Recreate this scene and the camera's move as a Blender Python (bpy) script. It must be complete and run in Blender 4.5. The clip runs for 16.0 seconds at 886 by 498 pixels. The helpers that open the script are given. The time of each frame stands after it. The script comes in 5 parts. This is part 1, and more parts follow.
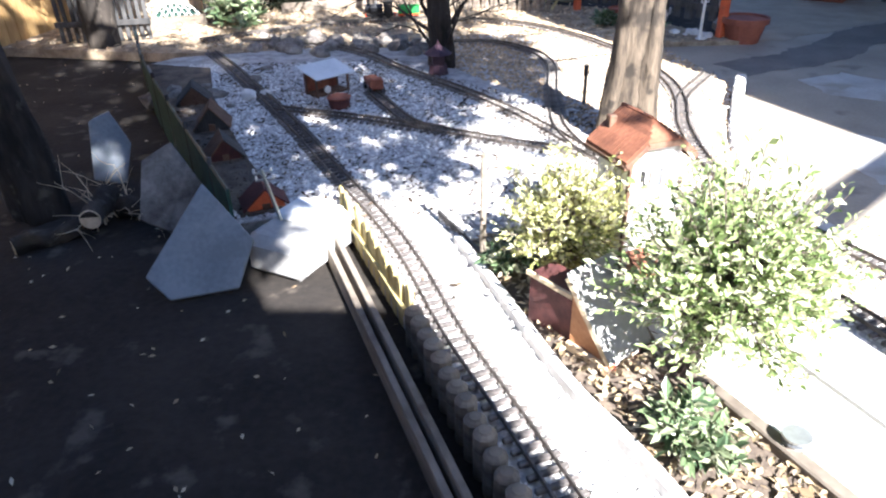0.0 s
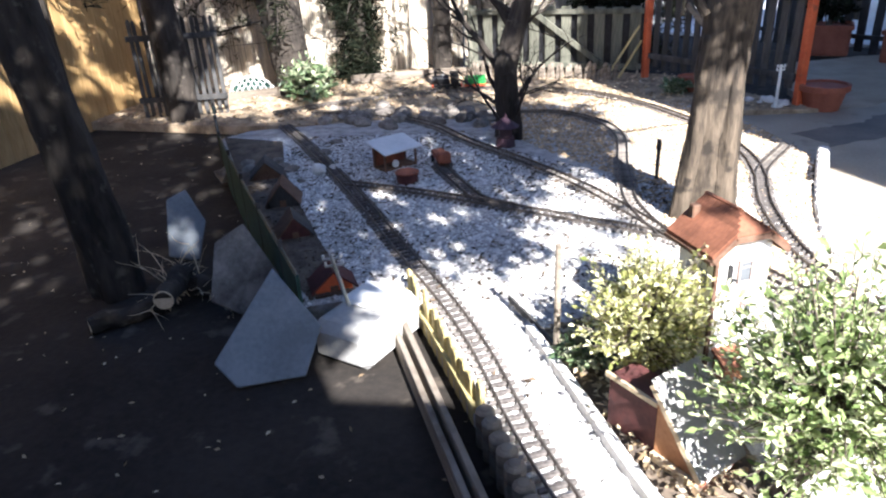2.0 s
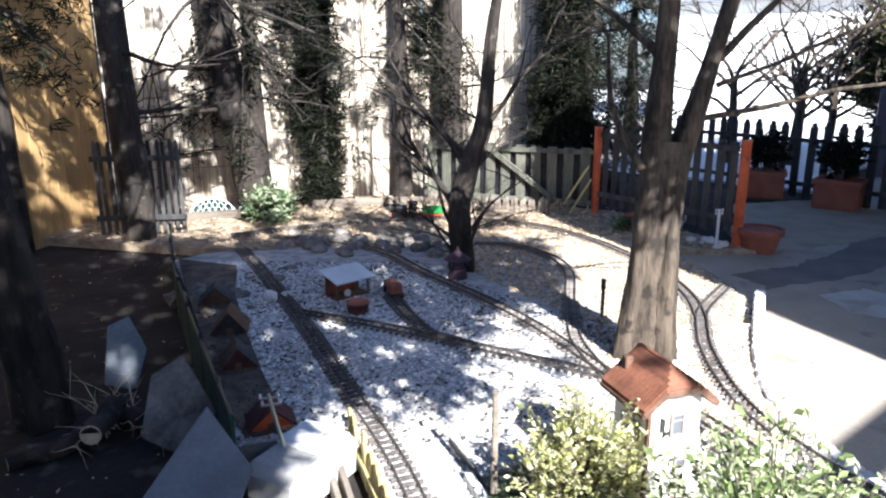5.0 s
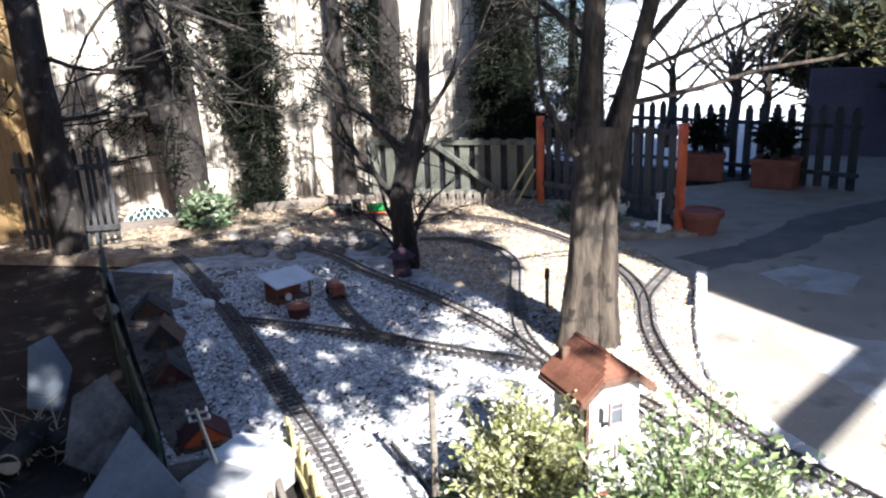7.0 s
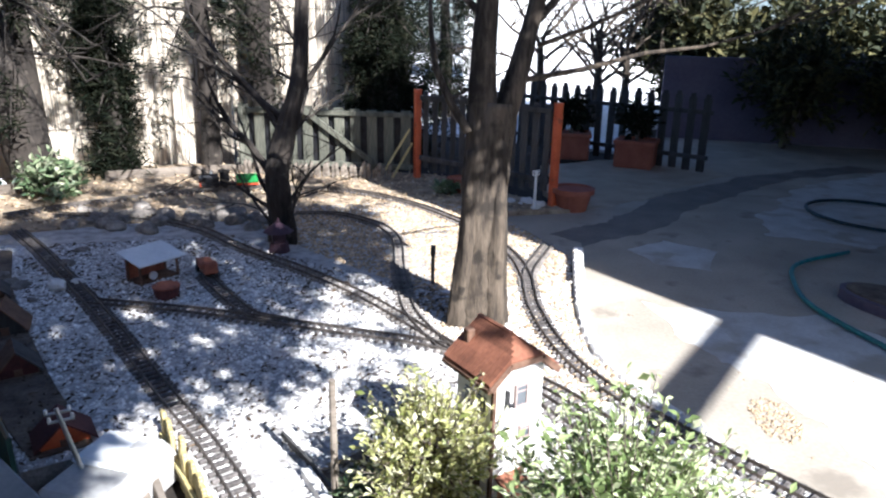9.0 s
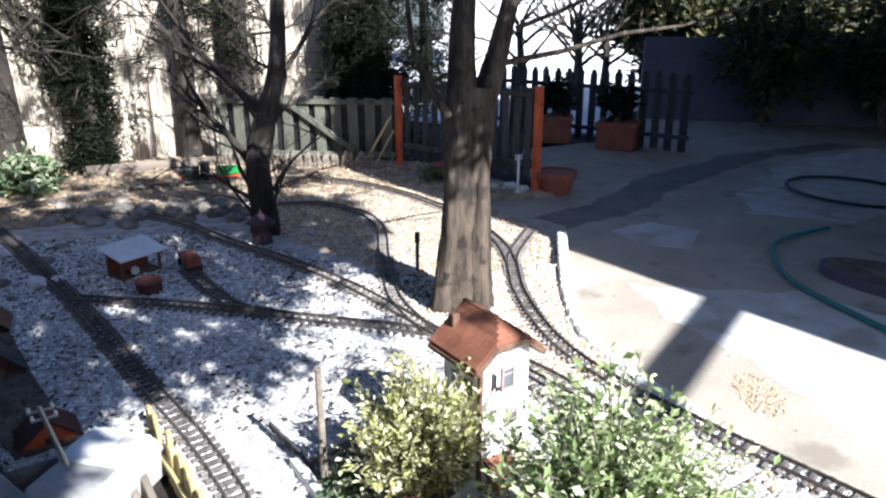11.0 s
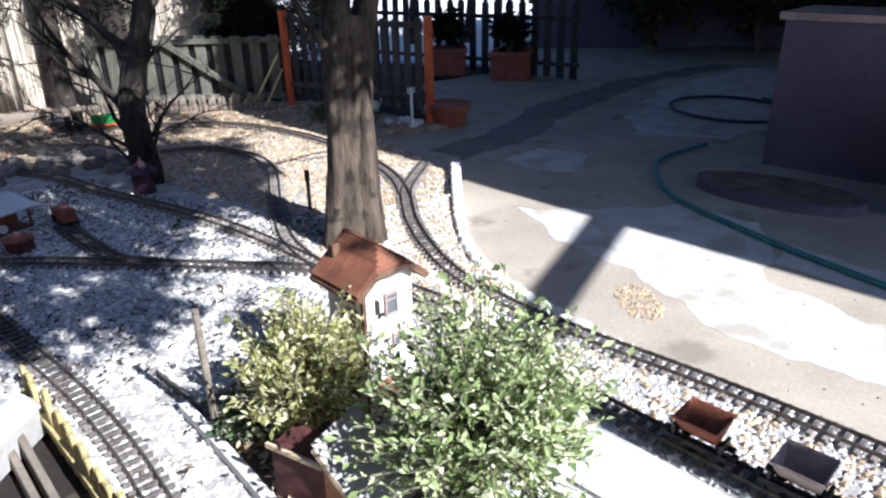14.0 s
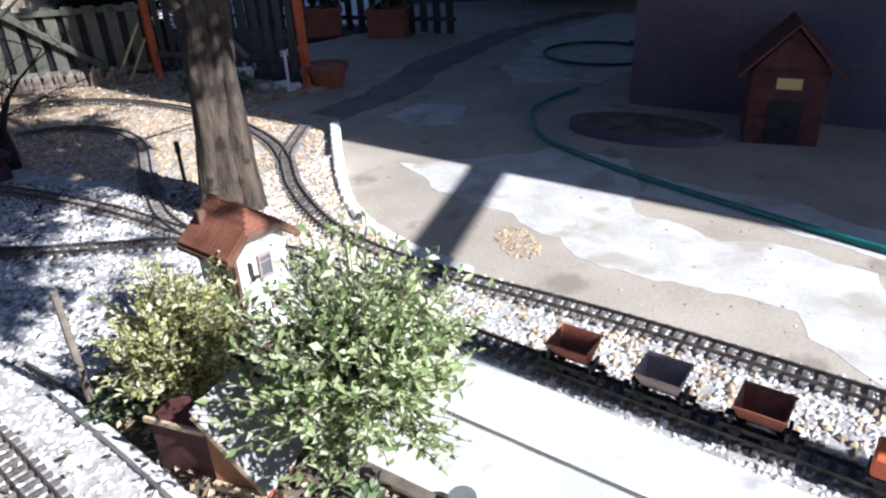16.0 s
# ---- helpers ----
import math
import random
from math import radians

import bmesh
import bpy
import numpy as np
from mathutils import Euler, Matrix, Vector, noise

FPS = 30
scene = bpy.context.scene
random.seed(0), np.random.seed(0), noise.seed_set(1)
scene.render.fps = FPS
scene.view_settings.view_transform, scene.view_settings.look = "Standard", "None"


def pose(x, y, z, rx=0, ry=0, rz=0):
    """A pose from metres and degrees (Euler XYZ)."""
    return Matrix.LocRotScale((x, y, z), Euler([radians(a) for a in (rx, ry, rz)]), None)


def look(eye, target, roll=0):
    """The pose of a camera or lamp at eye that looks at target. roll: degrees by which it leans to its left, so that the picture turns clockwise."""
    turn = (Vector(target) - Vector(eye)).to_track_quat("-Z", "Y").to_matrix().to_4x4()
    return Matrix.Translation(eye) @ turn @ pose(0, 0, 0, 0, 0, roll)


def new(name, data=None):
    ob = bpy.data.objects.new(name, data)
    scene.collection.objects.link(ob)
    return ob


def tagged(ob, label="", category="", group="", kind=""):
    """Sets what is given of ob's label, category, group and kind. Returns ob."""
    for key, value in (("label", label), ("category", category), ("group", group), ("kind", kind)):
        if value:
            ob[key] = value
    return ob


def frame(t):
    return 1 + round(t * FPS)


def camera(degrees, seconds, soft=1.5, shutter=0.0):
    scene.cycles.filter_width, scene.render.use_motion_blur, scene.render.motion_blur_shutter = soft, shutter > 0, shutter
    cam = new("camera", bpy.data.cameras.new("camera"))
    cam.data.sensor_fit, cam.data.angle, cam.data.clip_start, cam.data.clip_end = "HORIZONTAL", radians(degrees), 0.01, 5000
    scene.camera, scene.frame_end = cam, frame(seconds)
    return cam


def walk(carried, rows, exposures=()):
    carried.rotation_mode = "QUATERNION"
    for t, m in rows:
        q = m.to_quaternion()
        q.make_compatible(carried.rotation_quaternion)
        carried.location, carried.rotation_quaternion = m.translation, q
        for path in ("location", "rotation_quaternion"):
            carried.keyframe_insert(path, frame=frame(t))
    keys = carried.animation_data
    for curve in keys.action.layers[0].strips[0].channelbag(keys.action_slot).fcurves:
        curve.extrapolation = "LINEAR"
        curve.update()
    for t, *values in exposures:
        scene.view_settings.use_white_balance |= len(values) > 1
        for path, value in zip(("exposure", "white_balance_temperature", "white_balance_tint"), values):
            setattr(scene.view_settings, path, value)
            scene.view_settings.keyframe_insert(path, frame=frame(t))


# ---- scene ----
cam = camera(66.1, 16.0, soft=2.2)
PATH = [
    (0, (0.193, -0.25, 1.06), (0.1, 1.489, 0.076), -1.4),
    (0.5, (0.202, -0.19, 1.097), (0.034, 1.569, 0.162), -1.9),
    (1, (0.194, -0.161, 1.106), (-0.029, 1.617, 0.22), -4.1),
    (1.5, (0.173, -0.15, 1.123), (-0.066, 1.641, 0.265), -3.8),
    (2, (0.157, -0.152, 1.122), (-0.113, 1.646, 0.289), -3.3),
    (2.5, (0.157, -0.153, 1.128), (-0.148, 1.65, 0.318), -4.2),
    (3, (0.151, -0.161, 1.14), (-0.167, 1.658, 0.372), -2.9),
    (3.5, (0.156, -0.156, 1.151), (-0.146, 1.694, 0.456), -1.9),
    (4, (0.166, -0.15, 1.175), (-0.086, 1.752, 0.611), -0.9),
    (6.5, (0.295, -0.129, 1.209), (0.216, 1.806, 0.709), -1.6),
    (7, (0.296, -0.078, 1.183), (0.258, 1.85, 0.655), -2.3),
    (7.5, (0.215, -0.017, 1.194), (0.383, 1.908, 0.678), 1.2),
    (8, (0.181, 0.009, 1.191), (0.488, 1.91, 0.65), 1.0),
    (8.5, (0.192, 0.02, 1.183), (0.543, 1.9, 0.597), 1.4),
    (11, (0.208, 0.025, 1.17), (0.603, 1.877, 0.526), 0.1),
    (11.5, (0.209, 0.024, 1.168), (0.619, 1.865, 0.503), 0.3),
    (12, (0.216, 0.016, 1.16), (0.628, 1.85, 0.478), 0.2),
    (12.5, (0.24, 0.012, 1.143), (0.69, 1.817, 0.408), -0.0),
    (13, (0.262, 0.007, 1.139), (0.767, 1.783, 0.371), -0.7),
    (13.5, (0.284, -0.005, 1.134), (0.849, 1.741, 0.339), -1.0),
    (14, (0.296, -0.012, 1.132), (0.913, 1.712, 0.327), -1.1),
    (14.5, (0.3, -0.023, 1.129), (0.943, 1.684, 0.31), -1.3),
    (15, (0.312, -0.04, 1.118), (0.979, 1.642, 0.265), -2.0),
    (15.5, (0.332, -0.055, 1.111), (1.084, 1.572, 0.224), -2.1),
    (16, (0.359, -0.077, 1.107), (1.205, 1.49, 0.198), -2.8),
]
walk(cam, [(t, look(eye, target, roll)) for t, eye, target, roll in PATH],
     exposures=[(0, 2.65, 5150, 16), (1.5, 2.3, 5200, 16), (3.0, 2.22, 5150, 15), (4.0, 2.08, 5100, 15), (8.0, 1.72, 5000, 15), (13.0, 1.36, 4950, 15), (16, 1.0, 4900, 17)])

# ---- world and light ----
SUN_AZ = Vector((0.48, -0.88, 0)).normalized()
SUN_EL = radians(38)
world = bpy.data.worlds.new("world")
scene.world = world
world.use_nodes = True
wn = world.node_tree
sky = wn.nodes.new("ShaderNodeTexSky")
sky.sky_type = "NISHITA"
sky.sun_disc = False
sky.sun_elevation = SUN_EL
sky.sun_rotation = math.atan2(SUN_AZ.x, SUN_AZ.y)
wn.links.new(sky.outputs[0], wn.nodes["Background"].inputs[0])
wn.nodes["Background"].inputs[1].default_value = 0.05
sun_data = bpy.data.lights.new("sun", "SUN")
sun_data.energy = 5.0
sun_data.angle = radians(0.55)
sun_data.color = (1.0, 0.87, 0.66)
sun = new("sun", sun_data)
sun.matrix_world = look((SUN_AZ * 10 * math.cos(SUN_EL)) + Vector((0, 0, 10 * math.sin(SUN_EL))), (0, 0, 0))

R = random.Random(7)


# ---- materials ----
def mat(name, c1, c2, scale=6.0, rough=0.8, bump=0.3, fine=60.0, metal=0.0, stretch=(1, 1, 1), rnd=0.0, island=0.0, spec=0.4, c3=None, spots=None):
    """Two-scale noise colour between c1 and c2, bump, and variation by object or by island. c3: stains; spots: (scale, from, to)."""
    m = bpy.data.materials.new(name)
    m.use_nodes = True
    nt = m.node_tree
    N, L = nt.nodes, nt.links
    b = N["Principled BSDF"]
    tc = N.new("ShaderNodeTexCoord")
    mp = N.new("ShaderNodeMapping")
    mp.inputs["Scale"].default_value = stretch
    geo = N.new("ShaderNodeNewGeometry")
    L.new(geo.outputs["Position"] if rnd == 0 else tc.outputs["Object"], mp.inputs[0])
    n1 = N.new("ShaderNodeTexNoise")
    n1.inputs["Scale"].default_value = scale
    n1.inputs["Detail"].default_value = 6
    n2 = N.new("ShaderNodeTexNoise")
    n2.inputs["Scale"].default_value = fine
    n2.inputs["Detail"].default_value = 4
    for n in (n1, n2):
        L.new(mp.outputs[0], n.inputs["Vector"])
    add = N.new("ShaderNodeMath")
    add.operation = "MULTIPLY_ADD"
    L.new(n2.outputs[0], add.inputs[0])
    add.inputs[1].default_value = 0.5
    L.new(n1.outputs[0], add.inputs[2])
    ramp = N.new("ShaderNodeValToRGB")
    ramp.color_ramp.elements[0].position = 0.55
    ramp.color_ramp.elements[0].color = (*c1, 1)
    ramp.color_ramp.elements[1].position = 0.95
    ramp.color_ramp.elements[1].color = (*c2, 1)
    L.new(add.outputs[0], ramp.inputs[0])
    col = ramp.outputs[0]
    if c3:
        sc, lo, hi = spots or (2.0, 0.55, 0.62)
        n3 = N.new("ShaderNodeTexNoise")
        n3.inputs["Scale"].default_value = sc
        n3.inputs["Detail"].default_value = 5
        L.new(geo.outputs["Position"], n3.inputs["Vector"])
        rr = N.new("ShaderNodeMapRange")
        rr.inputs[1].default_value, rr.inputs[2].default_value = lo, hi
        L.new(n3.outputs[0], rr.inputs[0])
        mx = N.new("ShaderNodeMix")
        mx.data_type = "RGBA"
        L.new(rr.outputs[0], mx.inputs["Factor"])
        L.new(col, mx.inputs["A"])
        mx.inputs["B"].default_value = (*c3, 1)
        col = mx.outputs["Result"]
    if rnd or island:
        hv = N.new("ShaderNodeHueSaturation")
        mr = N.new("ShaderNodeMapRange")
        k = max(rnd, island)
        mr.inputs[3].default_value, mr.inputs[4].default_value = 1 - k, 1 + k
        if island:
            L.new(geo.outputs["Random Per Island"], mr.inputs[0])
        else:
            oi = N.new("ShaderNodeObjectInfo")
            L.new(oi.outputs["Random"], mr.inputs[0])
        L.new(mr.outputs[0], hv.inputs["Value"])
        L.new(col, hv.inputs["Color"])
        col = hv.outputs[0]
    L.new(col, b.inputs["Base Color"])
    b.inputs["Roughness"].default_value = rough
    b.inputs["Metallic"].default_value = metal
    b.inputs["Specular IOR Level"].default_value = spec
    if bump:
        bp = N.new("ShaderNodeBump")
        bp.inputs["Strength"].default_value = bump
        bp.inputs["Distance"].default_value = 0.01
        L.new(add.outputs[0], bp.inputs["Height"])
        L.new(bp.outputs[0], b.inputs["Normal"])
    return m


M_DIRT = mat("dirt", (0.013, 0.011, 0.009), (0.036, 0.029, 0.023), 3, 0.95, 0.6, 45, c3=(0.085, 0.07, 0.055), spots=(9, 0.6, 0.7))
M_STRAW = mat("straw_ground", (0.20, 0.15, 0.10), (0.50, 0.40, 0.27), 9, 0.95, 0.8, 70, c3=(0.20, 0.15, 0.10), spots=(5, 0.55, 0.68))
M_BED = mat("gravel_bed", (0.27, 0.255, 0.235), (0.58, 0.56, 0.53), 14, 0.9, 0.8, 90)
M_STONE_W = mat("white_pebble", (0.55, 0.53, 0.50), (0.86, 0.85, 0.82), 30, 0.7, 0.15, 120, island=0.22)
M_STONE_Y = mat("tan_pebble", (0.30, 0.21, 0.12), (0.62, 0.49, 0.32), 25, 0.8, 0.15, 120, island=0.42)
M_CONC = mat("concrete", (0.34, 0.297, 0.233), (0.47, 0.415, 0.335), 2.6, 0.85, 0.3, 70, c3=(0.27, 0.235, 0.185), spots=(4.5, 0.60, 0.70))
M_SKIM = mat("skim_coat", (0.48, 0.46, 0.42), (0.63, 0.62, 0.585), 7, 0.85, 0.2, 60, c3=(0.42, 0.385, 0.32), spots=(5, 0.55, 0.66))
M_DARK_CONC = mat("dark_concrete", (0.13, 0.11, 0.09), (0.22, 0.19, 0.155), 4, 0.6, 0.2, 60)
M_SAND = mat("sandy_concrete", (0.36, 0.30, 0.22), (0.48, 0.41, 0.31), 5, 0.9, 0.2, 60)
M_SLAB = mat("pale_concrete", (0.52, 0.52, 0.49), (0.68, 0.68, 0.65), 5, 0.85, 0.25, 90, c3=(0.42, 0.41, 0.38), spots=(6, 0.64, 0.72))
M_KERB = mat("kerb_stone", (0.58, 0.56, 0.52), (0.78, 0.76, 0.72), 12, 0.85, 0.4, 90)
M_BARK = mat("bark", (0.012, 0.009, 0.007), (0.13, 0.102, 0.072), 17, 0.95, 1.0, 75, stretch=(1, 1, 0.22), c3=(0.03, 0.024, 0.018), spots=(13, 0.55, 0.66))
M_BARK_D = mat("dark_bark", (0.012, 0.010, 0.008), (0.060, 0.049, 0.039), 8, 0.95, 1.0, 46, stretch=(1, 1, 0.25), c3=(0.10, 0.085, 0.067), spots=(18, 0.6, 0.72))
M_TWIG = mat("twig", (0.09, 0.07, 0.055), (0.22, 0.18, 0.15), 20, 0.9, 0.2, 60)
M_REED = mat("reed", (0.42, 0.365, 0.285), (0.80, 0.73, 0.61), 5, 0.85, 0.3, 60, stretch=(3, 3, 0.3), island=0.45)
M_PANEL = mat("larch_board", (0.36, 0.22, 0.08), (0.60, 0.40, 0.17), 5, 0.75, 0.3, 40, stretch=(2, 2, 0.3), rnd=0.12)
M_GREENWOOD = mat("green_painted_wood", (0.07, 0.074, 0.055), (0.19, 0.185, 0.14), 6, 0.8, 0.4, 50, stretch=(2, 2, 0.3), rnd=0.18)
M_DARKWOOD = mat("dark_stained_wood", (0.035, 0.035, 0.035), (0.10, 0.095, 0.09), 6, 0.85, 0.4, 50, stretch=(2, 2, 0.3), rnd=0.2)
M_ORANGE = mat("orange_paint", (0.55, 0.10, 0.035), (0.72, 0.17, 0.06), 9, 0.55, 0.2, 60, c3=(0.36, 0.10, 0.05), spots=(12, 0.62, 0.7))
M_YELLOWWOOD = mat("yellow_pine", (0.42, 0.33, 0.13), (0.66, 0.56, 0.26), 10, 0.75, 0.3, 50, stretch=(1, 1, 0.2), rnd=0.15)
M_GREYWOOD = mat("weathered_board", (0.12, 0.098, 0.075), (0.31, 0.265, 0.21), 6, 0.9, 0.5, 50, stretch=(0.4, 0.4, 3), rnd=0.15)
M_TERRA = mat("terracotta", (0.26, 0.08, 0.048), (0.38, 0.13, 0.075), 9, 0.7, 0.2, 60, rnd=0.1)
M_RAIL = mat("weathered_rail", (0.10, 0.09, 0.08), (0.24, 0.21, 0.18), 30, 0.5, 0.1, 90, metal=0.7)
M_TIE = mat("plastic_sleeper", (0.06, 0.052, 0.048), (0.20, 0.18, 0.165), 20, 0.75, 0.2, 90, rnd=0.25)
M_TIE_D = mat("dusty_sleeper", (0.13, 0.115, 0.10), (0.36, 0.33, 0.295), 14, 0.9, 0.2, 90, rnd=0.25)
M_RUST = mat("rust_paint", (0.19, 0.06, 0.035), (0.34, 0.12, 0.065), 16, 0.75, 0.3, 80, c3=(0.15, 0.06, 0.04), spots=(30, 0.58, 0.66))
M_GREYBROWN = mat("grey_brown_paint", (0.27, 0.205, 0.185), (0.42, 0.335, 0.305), 16, 0.7, 0.3, 80)
M_BLACK = mat("black_metal", (0.012, 0.012, 0.014), (0.035, 0.035, 0.038), 20, 0.42, 0.1, 80, metal=0.2)
M_GREENP = mat("green_enamel", (0.03, 0.22, 0.045), (0.06, 0.32, 0.08), 12, 0.4, 0.05, 80)
M_REDP = mat("red_enamel", (0.55, 0.06, 0.02), (0.70, 0.11, 0.035), 12, 0.45, 0.05, 80)
M_STUCCO = mat("white_stucco", (0.70, 0.68, 0.63), (0.86, 0.84, 0.80), 20, 0.85, 0.3, 140)
M_TILE = mat("clay_roof", (0.15, 0.060, 0.033), (0.26, 0.108, 0.058), 16, 0.75, 0.2, 90, rnd=0.22)
M_MAROON = mat("maroon_roof", (0.06, 0.022, 0.022), (0.12, 0.04, 0.035), 16, 0.75, 0.2, 90)
M_BRICK = mat("brown_gable", (0.36, 0.17, 0.075), (0.52, 0.27, 0.13), 18, 0.8, 0.2, 90)
M_TRIM = mat("brown_trim", (0.10, 0.055, 0.035), (0.19, 0.11, 0.07), 20, 0.7, 0.2, 80)
M_GLASSD = mat("dark_window", (0.10, 0.11, 0.12), (0.17, 0.18, 0.19), 8, 0.2, 0.0, 40)
M_WHITE = mat("white_plastic", (0.66, 0.67, 0.66), (0.82, 0.82, 0.80), 7, 0.6, 0.15, 60)
M_GREYPL = mat("grey_plastic", (0.30, 0.295, 0.28), (0.44, 0.43, 0.41), 6, 0.7, 0.2, 60, c3=(0.36, 0.34, 0.30), spots=(12, 0.6, 0.72))
M_BLUESLAB = mat("blue_grey_slate", (0.16, 0.18, 0.205), (0.25, 0.275, 0.305), 6, 0.75, 0.3, 70)
M_ROCK = mat("rock", (0.11, 0.095, 0.08), (0.34, 0.305, 0.26), 10, 0.9, 0.6, 60, rnd=0.25)
M_HOSE = mat("teal_hose", (0.02, 0.13, 0.14), (0.04, 0.22, 0.22), 20, 0.4, 0.05, 60)
M_HOSE_D = mat("dark_hose", (0.01, 0.03, 0.035), (0.025, 0.06, 0.065), 20, 0.4, 0.05, 60)
M_NET = mat("green_net", (0.01, 0.035, 0.028), (0.03, 0.08, 0.06), 20, 0.7, 0.1, 60)
M_STEEL = mat("galvanised_steel", (0.40, 0.42, 0.43), (0.60, 0.62, 0.62), 14, 0.4, 0.05, 60, metal=0.8)
M_CUT = mat("cut_wood", (0.52, 0.40, 0.24), (0.72, 0.60, 0.42), 30, 0.8, 0.2, 80)
M_SOIL = mat("dark_soil", (0.07, 0.055, 0.045), (0.19, 0.15, 0.11), 12, 0.95, 0.9, 60)
M_FARWALL = mat("far_white_render", (0.66, 0.65, 0.62), (0.80, 0.79, 0.76), 1.0, 0.9, 0.1, 12)
M_PLASTER = mat("house_plaster", (0.34, 0.29, 0.25), (0.46, 0.40, 0.35), 1.5, 0.9, 0.2, 30)
# darkened and tinted purple: the patio's deep shade is mixed into this render
M_SHADEWALL = mat("shade_tinted_render", (0.10, 0.085, 0.12), (0.16, 0.135, 0.17), 1.5, 0.9, 0.2, 30)
M_YSIGN = mat("yellow_plate", (0.60, 0.46, 0.16), (0.70, 0.55, 0.22), 9, 0.6, 0.05, 60)
M_PURPLE = mat("plum_metal", (0.03, 0.015, 0.025), (0.06, 0.03, 0.045), 12, 0.6, 0.2, 60)


def leaf_mat(name, c1, c2, c3, trans=0.25, rough=0.32):
    """Leaf colour that differs from leaf to leaf, slightly see-through."""
    m = bpy.data.materials.new(name)
    m.use_nodes = True
    nt = m.node_tree
    N, L = nt.nodes, nt.links
    b = N["Principled BSDF"]
    geo = N.new("ShaderNodeNewGeometry")
    ramp = N.new("ShaderNodeValToRGB")
    e = ramp.color_ramp.elements
    e[0].color, e[1].color = (*c1, 1), (*c3, 1)
    e.new(0.55).color = (*c2, 1)
    L.new(geo.outputs["Random Per Island"], ramp.inputs[0])
    L.new(ramp.outputs[0], b.inputs["Base Color"])
    b.inputs["Roughness"].default_value = rough
    b.inputs["Specular IOR Level"].default_value = 0.4 if rough < 0.5 else 0.12
    tr = N.new("ShaderNodeBsdfTranslucent")
    L.new(ramp.outputs[0], tr.inputs[0])
    mix = N.new("ShaderNodeMixShader")
    mix.inputs[0].default_value = trans
    L.new(b.outputs[0], mix.inputs[1])
    L.new(tr.outputs[0], mix.inputs[2])
    L.new(mix.outputs[0], N["Material Output"].inputs[0])
    return m


# near-white c3 puts sun glints into the colour of some shrub leaves
M_LEAF = leaf_mat("shrub_leaf_with_glints", (0.10, 0.15, 0.045), (0.40, 0.49, 0.20), (0.90, 0.90, 0.64), 0.38)
M_LEAF_Y = leaf_mat("variegated_leaf", (0.16, 0.19, 0.045), (0.58, 0.57, 0.23), (0.92, 0.90, 0.66), 0.38)
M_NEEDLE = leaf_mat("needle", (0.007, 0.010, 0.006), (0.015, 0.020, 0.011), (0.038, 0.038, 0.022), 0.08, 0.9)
M_DRY = leaf_mat("dry_leaf", (0.20, 0.14, 0.08), (0.42, 0.33, 0.20), (0.66, 0.58, 0.42), 0.1)
M_HEDGE = leaf_mat("hedge_leaf", (0.022, 0.028, 0.016), (0.06, 0.066, 0.034), (0.16, 0.145, 0.06), 0.1, 0.6)
M_LITTER = leaf_mat("dark_litter", (0.035, 0.026, 0.018), (0.09, 0.065, 0.045), (0.20, 0.15, 0.10), 0.05, 0.9)
M_IVY = leaf_mat("groundcover_leaf", (0.06, 0.10, 0.05), (0.17, 0.23, 0.11), (0.46, 0.46, 0.32), 0.2)


# ---- mesh helpers ----
def link(name, bm, material, parent=None, label="", smooth=False):
    me = bpy.data.meshes.new(name)
    bm.to_mesh(me)
    bm.free()
    me.materials.append(material)
    if smooth:
        me.polygons.foreach_set("use_smooth", [True] * len(me.polygons))
    ob = new(name, me)
    if parent:
        ob.parent = parent
    if label:
        ob["label"] = label
    return ob


def part(name, bm, material, parent, label="", smooth=False):
    return link(name, bm, material, parent, label, smooth)


def share(name, me, parent, m):
    ob = new(name, me)
    ob.parent = parent
    ob.matrix_basis = m
    return ob


def mesh_of(name, bm, material):
    me = bpy.data.meshes.new(name)
    bm.to_mesh(me)
    bm.free()
    me.materials.append(material)
    return me


def thing(name, at, turn=0.0, label="", category="", group="", kind=""):
    ob = new(name)
    ob.empty_display_size = 0.05
    ob.matrix_basis = pose(*at, 0, 0, turn)
    return tagged(ob, label, category, group, kind)


def add_box(bm, size, at=(0, 0, 0), m=None, bevel=0.0):
    g = bmesh.ops.create_cube(bm, size=1.0)
    vs = g["verts"]
    bmesh.ops.transform(bm, matrix=(m or Matrix.Identity(4)) @ Matrix.Translation(at) @ Matrix.Diagonal((*size, 1)), verts=vs)
    if bevel:
        es = list({e for v in vs for e in v.link_edges})
        bmesh.ops.bevel(bm, geom=es, offset=bevel, segments=1, affect="EDGES", profile=0.5)
    return bm


def box(size, at=(0, 0, 0), m=None, bevel=0.0):
    return add_box(bmesh.new(), size, at, m, bevel)


def add_cyl(bm, r1, r2, h, at=(0, 0, 0), m=None, seg=14, caps=True):
    g = bmesh.ops.create_cone(bm, cap_ends=caps, segments=seg, radius1=r1, radius2=r2, depth=h)
    bmesh.ops.transform(bm, matrix=(m or Matrix.Identity(4)) @ Matrix.Translation(Vector(at) + Vector((0, 0, h / 2))), verts=g["verts"])
    return bm


def cyl(r1, r2, h, at=(0, 0, 0), m=None, seg=14):
    return add_cyl(bmesh.new(), r1, r2, h, at, m, seg)


def add_between(bm, a, b, ra, rb, seg=8):
    a, b = Vector(a), Vector(b)
    d = b - a
    q = d.to_track_quat("Z", "Y").to_matrix().to_4x4()
    return add_cyl(bm, ra, rb, d.length, (0, 0, 0), Matrix.Translation(a) @ q, seg)


